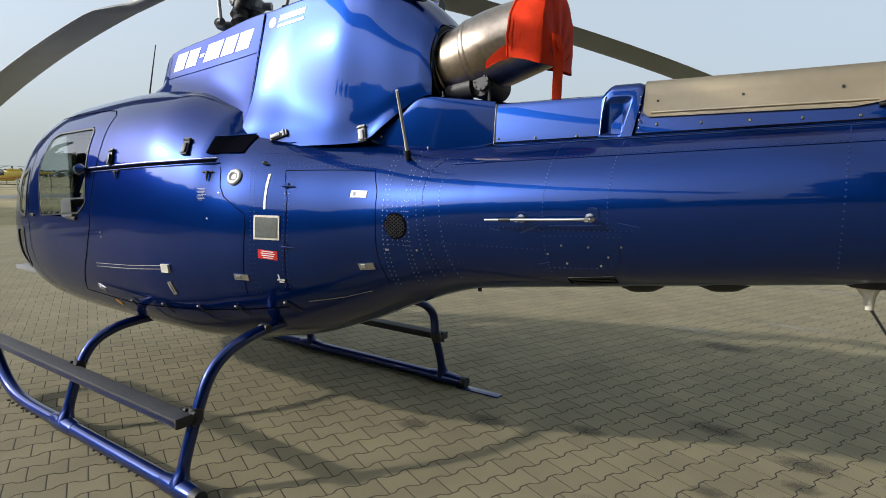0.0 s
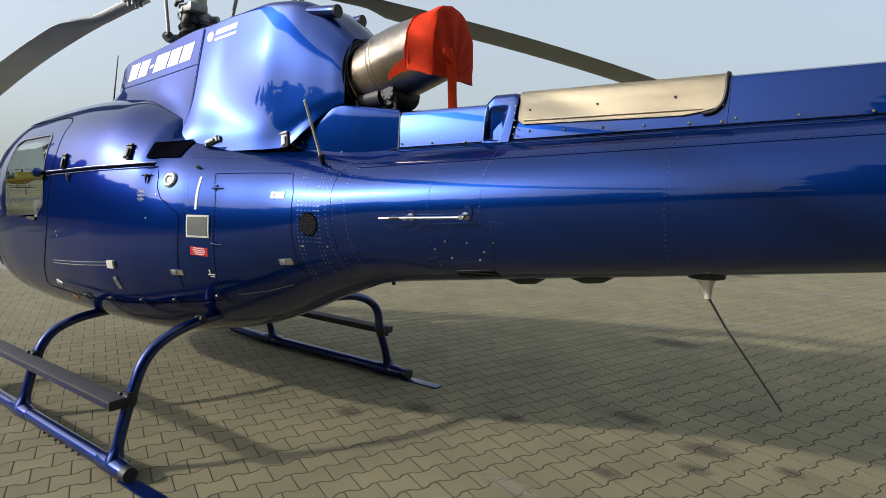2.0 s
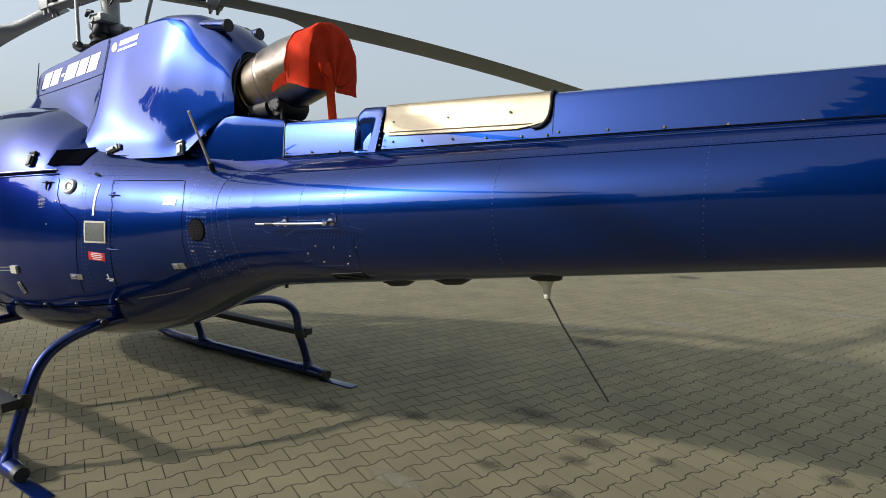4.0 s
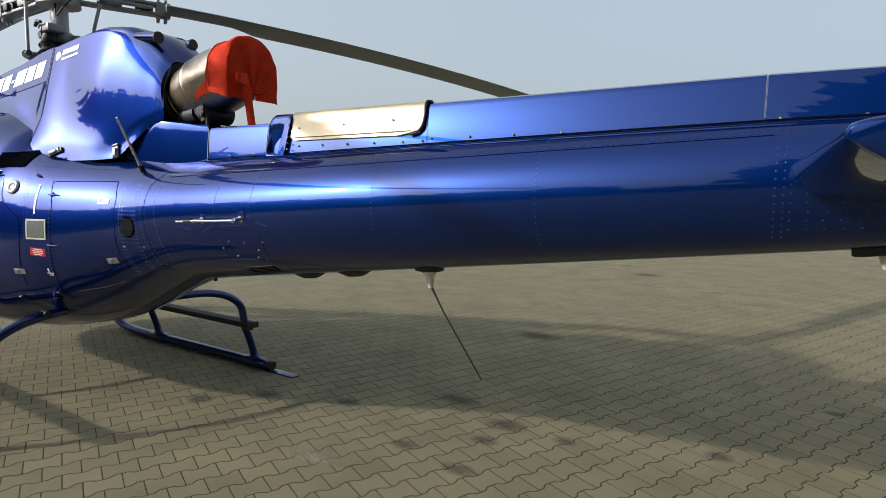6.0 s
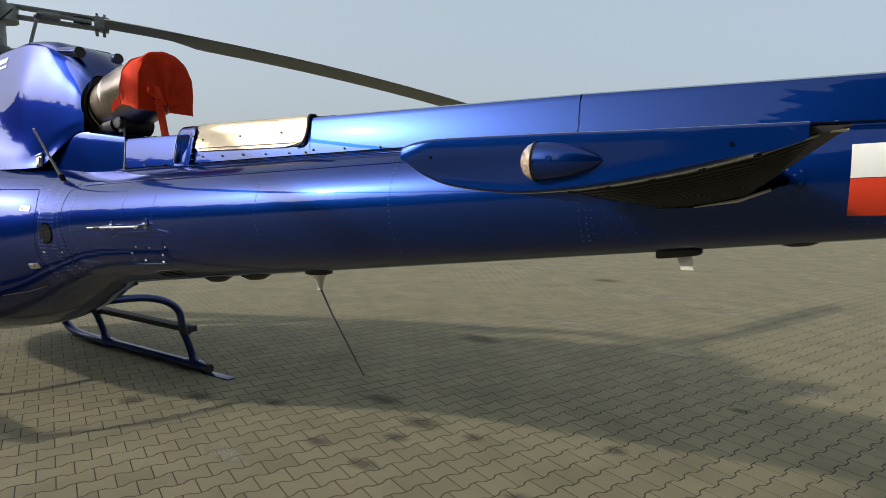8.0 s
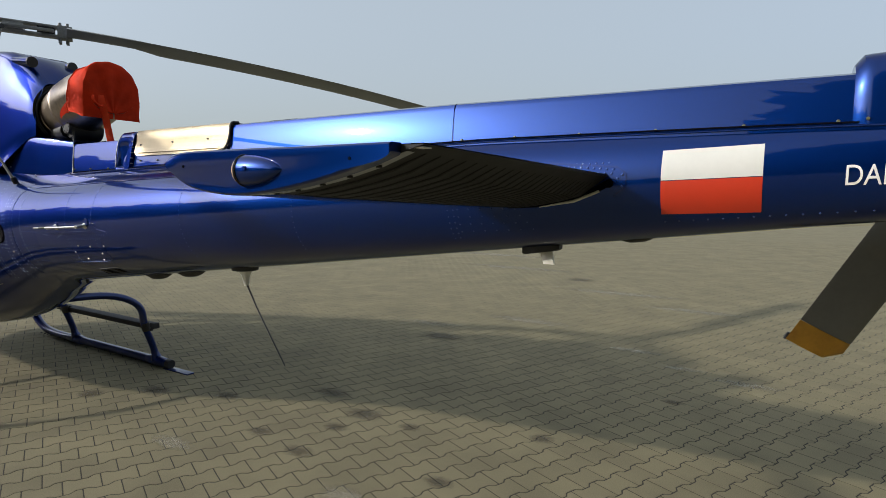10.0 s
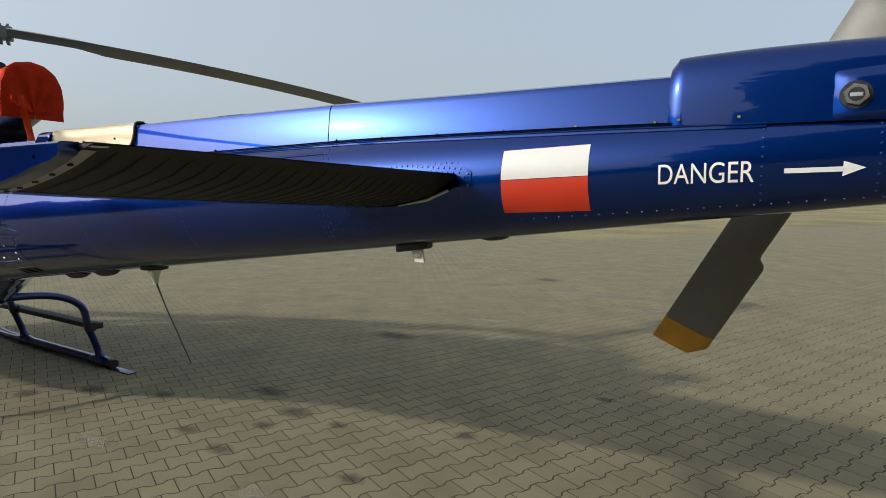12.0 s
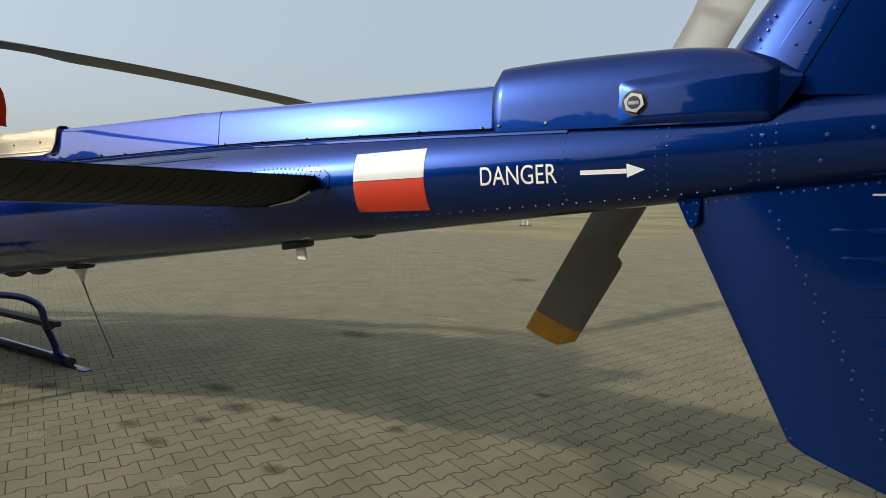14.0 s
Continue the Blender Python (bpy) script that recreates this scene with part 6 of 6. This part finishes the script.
SPILLS = [(3.67, 1.23, 0.11, 0.07), (3.22, 1.24, 0.22, 0.12), (3.20, 0.93, 0.13, 0.09), (2.66, 1.49, 0.24, 0.13), (1.95, 0.93, 0.17, 0.11), (4.30, 0.65, 0.11, 0.09),
          (2.78, 0.56, 0.13, 0.08), (3.27, 0.49, 0.16, 0.08), (2.38, 3.75, 0.40, 0.2), (4.60, 1.58, 0.12, 0.10), (5.28, 2.89, 0.12, 0.07), (1.30, 0.66, 0.20, 0.12), (0.90, 0.30, 0.16, 0.12), (2.36, 9.40, 0.36, 0.30)]
for k, (x, y, rx, ry) in enumerate(SPILLS):
    stain(x, y, rx, ry, k + 1.0)


for k, (x, y, rx, ry) in enumerate(((5.75, 3.75, 0.35, 0.10), (5.2, 3.95, 0.25, 0.08), (1.9, 4.3, 0.5, 0.15), (3.0, 5.2, 0.8, 0.2), (4.6, 4.4, 0.4, 0.1), (3.9, 0.2, 0.2, 0.12), (2.4, 0.1, 0.25, 0.1),
                                    (3.4, 8.2, 1.3, 0.25), (0.4, 10.5, 1.6, 0.3), (5.0, 7.2, 0.9, 0.2), (-1.5, 13.0, 2.2, 0.4))):
    stain(x, y, rx, ry, k + 40.0, SCUFF, "pale_scuff")

# ---- surroundings ----
def clump_tree(height, width, seed, spiky):
    """Trunk, limbs and a crown of many small leaf clumps."""
    rng = random.Random(seed)
    tree_trunk = tube(curve_points([(0, 0, 0), (rng.uniform(-0.2, 0.2), rng.uniform(-0.2, 0.2), height * 0.4), (0, 0, height * 0.92)], 4), [0.22 - 0.02 * k for k in range(9)], 8)
    for k in range(7):
        a, z = rng.uniform(0, 6.28), height * rng.uniform(0.25, 0.7)
        tube([(0, 0, z), (math.cos(a) * width * 0.5, math.sin(a) * width * 0.5, z + height * 0.15)], [0.07, 0.02], 6, True, tree_trunk)
    crown = bmesh.new()
    for k in range(900):
        u = rng.random() ** 0.8
        z = height * (0.03 + 0.97 * u)
        reach = width * ((1 - u) ** 0.8 if spiky else math.sqrt(max(1 - (2 * u - 0.9) ** 2 * 0.85, 0.02)) * 0.8) * (0.55 + 0.6 * rng.random())
        a = rng.uniform(0, 6.28)
        c = Vector((reach * math.cos(a), reach * math.sin(a), z))
        s = rng.uniform(0.3, 0.75)
        vs = [crown.verts.new(c + Vector((rng.uniform(-s, s), rng.uniform(-s, s), rng.uniform(-s, s) * 1.3))) for _ in range(5)]
        for f in ((0, 1, 2), (0, 2, 3), (0, 3, 4), (1, 2, 4), (1, 3, 4)):
            crown.faces.new([vs[i] for i in f])
    return tree_trunk, crown


def make_tree(height, width, seed, spiky, label):
    t = thing("tree", label, "tree", group="tree row beside the apron")
    tr, cr = clump_tree(height, width, seed, spiky)
    part("trunk", tr, BARK, t)
    part("crown", cr, TREE_LEAF, t, smooth=False)
    return t


rng = random.Random(4)
kinds = [make_tree(13, 2.3, 1, True, "tall dark spruce in a row beside the apron"), make_tree(11, 3.4, 2, False, "broad leafy tree in a row beside the apron"), make_tree(15, 2.0, 3, True, "tall dark spruce in a row beside the apron")]
first = True
spots = []
for k in range(168):
    a = radians(190 + 1.03 * k + rng.uniform(-0.7, 0.7))
    d = (40 if k % 2 else 45) + rng.uniform(-3, 4)
    size = 0.9 if k < 72 else 0.4 if k < 90 else 1.05
    if k > 97:
        d, size = d - 16, 2.1
    spots.append((1 + d * math.cos(a), -1 + d * math.sin(a), size))
for k, (x, y, size) in enumerate(spots):
    m = pose(x, y, -0.06, 0, 0, rng.uniform(0, 360)) @ Matrix.Scale(size * rng.uniform(0.92, 1.08), 4)
    if k < 3:
        kinds[k].matrix_basis = m
    else:
        t = copy_thing(kinds[rng.choice((1, 1, 1, 0))], m)


def tree_belt():
    """Dense undergrowth that closes the gaps between the trees of the row."""
    rng = random.Random(17)
    verts, faces = [], []
    for k in range(15000):
        az = rng.uniform(186, 372)
        a, tall = radians(az), az > 290
        d = (rng.uniform(29, 33) if tall else rng.uniform(46, 51))
        top = (25 if tall else 11.5 if az < 263 else 5.0 if az < 280 else 12.5) + (3.5 if tall else 1.6) * noise.noise(Vector((az * 0.35, 1.7, 0))) + 1.2 * noise.noise(Vector((az * 1.6, 4.7, 0)))
        c = Vector((1 + d * math.cos(a), -1 + d * math.sin(a), top * rng.random() ** 0.8))
        j = len(verts)
        verts += [c + Vector((rng.uniform(-1, 1) * 0.9, rng.uniform(-1, 1) * 0.9, rng.uniform(-0.7, 0.8))) for _ in range(4)]
        faces += [(j, j + 1, j + 2), (j, j + 2, j + 3), (j, j + 1, j + 3), (j + 1, j + 2, j + 3)]
    me = bpy.data.meshes.new("undergrowth")
    me.from_pydata([tuple(v) for v in verts], [], faces)
    me.materials.append(TREE_LEAF)
    return tagged(new("undergrowth", me), "dense dark undergrowth filling the row of trees", "undergrowth", kind="stuff")


tree_belt()


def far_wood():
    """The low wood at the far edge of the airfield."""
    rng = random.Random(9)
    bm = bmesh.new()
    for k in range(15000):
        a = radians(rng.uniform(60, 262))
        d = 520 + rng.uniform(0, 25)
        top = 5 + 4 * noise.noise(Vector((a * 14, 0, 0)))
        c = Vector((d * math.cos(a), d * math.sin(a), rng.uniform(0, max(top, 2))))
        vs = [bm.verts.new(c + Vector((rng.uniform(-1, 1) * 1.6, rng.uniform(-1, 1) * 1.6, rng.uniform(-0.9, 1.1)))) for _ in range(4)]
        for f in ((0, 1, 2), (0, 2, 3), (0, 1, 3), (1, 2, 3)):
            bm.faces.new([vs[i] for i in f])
    return tagged(part("far_wood", bm, WOOD_LEAF, smooth=False), "low wood along the far edge of the airfield, its colour paled as by haze", "wood", kind="stuff")


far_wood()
TAXI = material("far_asphalt", (0.09, 0.09, 0.09), 0.9, var=0.15, scale=0.3)
bm = bmesh.new()
grid_faces(bm, [[(-38, -60, -0.045), (-46, 10, -0.045), (-60, 60, -0.045), (-40, 120, -0.045)], [(-44, -60, -0.045), (-53, 10, -0.045), (-68, 62, -0.045), (-46, 126, -0.045)]])
tagged(part("taxiway", bm, TAXI, smooth=False), "narrow grey taxiway across the grass", "taxiway", kind="structure")

# distant yellow helicopter
YEL = material("yellow_paint", (0.58, 0.40, 0.05), 0.35, coat=0.6, var=0.08)
ORA = material("orange_paint", (0.55, 0.10, 0.02), 0.35, coat=0.6, var=0.08)
far = thing("distant_helicopter", "small yellow and orange rescue helicopter parked on the far grass", "helicopter", (-117.5, 37.5, -0.06))
far.rotation_euler = (0, 0, radians(70))
far_body = loft([[Vector((x, w * math.cos(a), z + h * math.sin(a))) for a in (2 * math.pi * k / 16 for k in range(16))] for x, w, h, z in ((-3.2, 0.1, 0.1, 1.3), (-2.6, 0.6, 0.5, 1.35), (-1.4, 0.85, 0.85, 1.5), (0, 0.85, 0.95, 1.6), (1.2, 0.6, 0.7, 1.8), (2.2, 0.3, 0.35, 2.0), (6.0, 0.15, 0.18, 2.2))])
part("body", far_body, YEL, far)
part("stripe", loft([[Vector((x, w * math.cos(a), z + h * math.sin(a))) for a in (2 * math.pi * k / 16 for k in range(16))] for x, w, h, z in ((-2.4, 0.72, 0.12, 1.2), (-1.4, 0.88, 0.16, 1.2), (0, 0.88, 0.16, 1.25), (1.2, 0.62, 0.12, 1.5))]), ORA, far)
part("engine_housing", box(-0.8, 1.2, -0.4, 0.4, 2.3, 2.85, 0.15), YEL, far)
part("canopy", loft([[Vector((x, w * math.cos(a), z + h * math.sin(a))) for a in (math.pi * k / 10 for k in range(11))] for x, w, h, z in ((-2.75, 0.45, 0.3, 1.55), (-2.0, 0.80, 0.6, 1.6), (-1.2, 0.88, 0.75, 1.65))]), BLACK, far, "dark canopy glazing")
part("rotor_mast", cylinder((0, 0, 2.7), (0, 0, 3.3), 0.12), DARK_METAL, far)
for az in (20, 110, 200, 290):
    fb = blade_bm(5.0, 0.2, 0.3, 0.04, 0, 0, 0.010, 10, 0.2)
    bmesh.ops.transform(fb, matrix=Matrix.Translation((0, 0, 3.3)) @ Matrix.Rotation(radians(az), 4, "Z"), verts=fb.verts)
    part("rotor_blade", fb, DARK_METAL, far)
for s in (-1, 1):
    part("skid", tube(curve_points([(1.5, s, 0.08), (-1.5, s, 0.08), (-2.0, s, 0.2)], 4), 0.06, 8), DARK_METAL, far)
    for x in (-0.9, 0.9):
        part("gear_leg", tube([(x, s, 0.08), (x, s * 0.6, 0.75)], 0.05, 8), DARK_METAL, far)

# fence on the grass
fence = thing("wire_fence", "low grey wire fence on posts across the grass", "fence", (-58, 14, -0.06))
for k in range(22):
    part("post", cylinder((-6, -30 + 3.0 * k, 0), (-6, -30 + 3.0 * k, 1.5), 0.05, 8), GREY_METAL, fence)
for z in (0.5, 1.0, 1.45):
    part("wire", tube([(-6, -30, z), (-6, 33, z)], 0.015, 6), GREY_METAL, fence)
# runway markers on the far grass
for x, y in ((-7.4, 32.5), (-6.9, 32.0)):
    mk = thing("runway_marker", "small white marker block on the far grass", "marker", (x, y, -0.06), group="markers on the grass")
    part("cone", tube([(0, 0, 0.06), (0, 0, 0.14), (0, 0, 0.30), (0, 0, 0.36)], [0.06, 0.05, 0.045, 0.02], 10), WHITE_PLASTIC, mk)
    part("foot", box(-0.22, 0.22, -0.14, 0.14, 0, 0.07, 0.02), DARK_METAL, mk)

# ---- paving stones, last ----
stone_v, stone_f = paver_shape()
turn = Matrix.Rotation(ROW_TURN, 3, "Z")
base = np.array([turn @ Vector(v) for v in stone_v])
stone_mesh = bpy.data.meshes.new("paving_stone")
stone_mesh.from_pydata([tuple(v) for v in base], [], stone_f)
stone_mesh.materials.append(PAVER)
stone_mesh.shade_flat()
rs = np.random.RandomState(5)
near = [(x, y) for x, y in paver_places(1.6, 5.6, -0.9, 1.55)]
for x, y in near[:300]:
    ob = new("paving_stone", stone_mesh)
    ob.parent = pavement
    ob.location = (x, y, rs.uniform(-0.0005, 0.0004))
    ob.rotation_euler = (rs.uniform(-0.002, 0.002), rs.uniform(-0.002, 0.002), 0)
done = set(near[:300])
rest = [p for p in paver_places(-15.4, 14.9, -6.6, 23.9) if p not in done and in_apron(*p)]
xy = np.array(rest)
n, m = len(xy), len(base)
vv = np.tile(base, (n, 1, 1))
tilt = rs.uniform(-0.002, 0.002, (n, 1, 2))
vv[:, :, 2] += rs.uniform(-0.0005, 0.0004, (n, 1)) + (vv[:, :, :2] * tilt).sum(-1)
vv[:, :, 0] += xy[:, :1]
vv[:, :, 1] += xy[:, 1:]
sizes = [len(f) for f in stone_f]
flat = np.concatenate([np.array(f) for f in stone_f])
loops = (flat[None] + (np.arange(n) * m)[:, None]).ravel()
me = bpy.data.meshes.new("paving_field")
me.vertices.add(n * m)
me.vertices.foreach_set("co", vv.astype(np.float32).ravel())
me.loops.add(len(loops))
me.loops.foreach_set("vertex_index", loops.astype(np.int32))
counts = np.tile(np.array(sizes), n)
me.polygons.add(len(counts))
me.polygons.foreach_set("loop_start", np.concatenate([[0], np.cumsum(counts)[:-1]]).astype(np.int32))
me.polygons.foreach_set("loop_total", counts.astype(np.int32))
me.update(calc_edges=True)
me.validate()
me.materials.append(PAVER)
me.shade_flat()
field = new("paving_field", me)
field.parent = pavement
tagged(field, "weathered double-T concrete paving stones", kind="stuff")
# the far apron, where single stones can no longer be told apart
bm = bmesh.new()
vs = [bm.verts.new((x, y, -0.011)) for x, y in EDGE]
bm.faces.new(vs)
part("far_paving", bm, PAVER, pavement, smooth=False)
bm = bmesh.new()
bm.faces.new([bm.verts.new((x, y, -0.0018)) for x, y in ((-15.1, -6.35), (14.6, -6.35), (14.6, 23.6), (1.9, 23.6), (-0.3, 20.5), (-3.4, 20.8), (-6.5, 22.0), (-9.4, 21.6), (-12.1, 19.0), (-15.1, 12.9))])
part("joint_bed", bm, JOINT, pavement, "dark sandy joints", smooth=False)
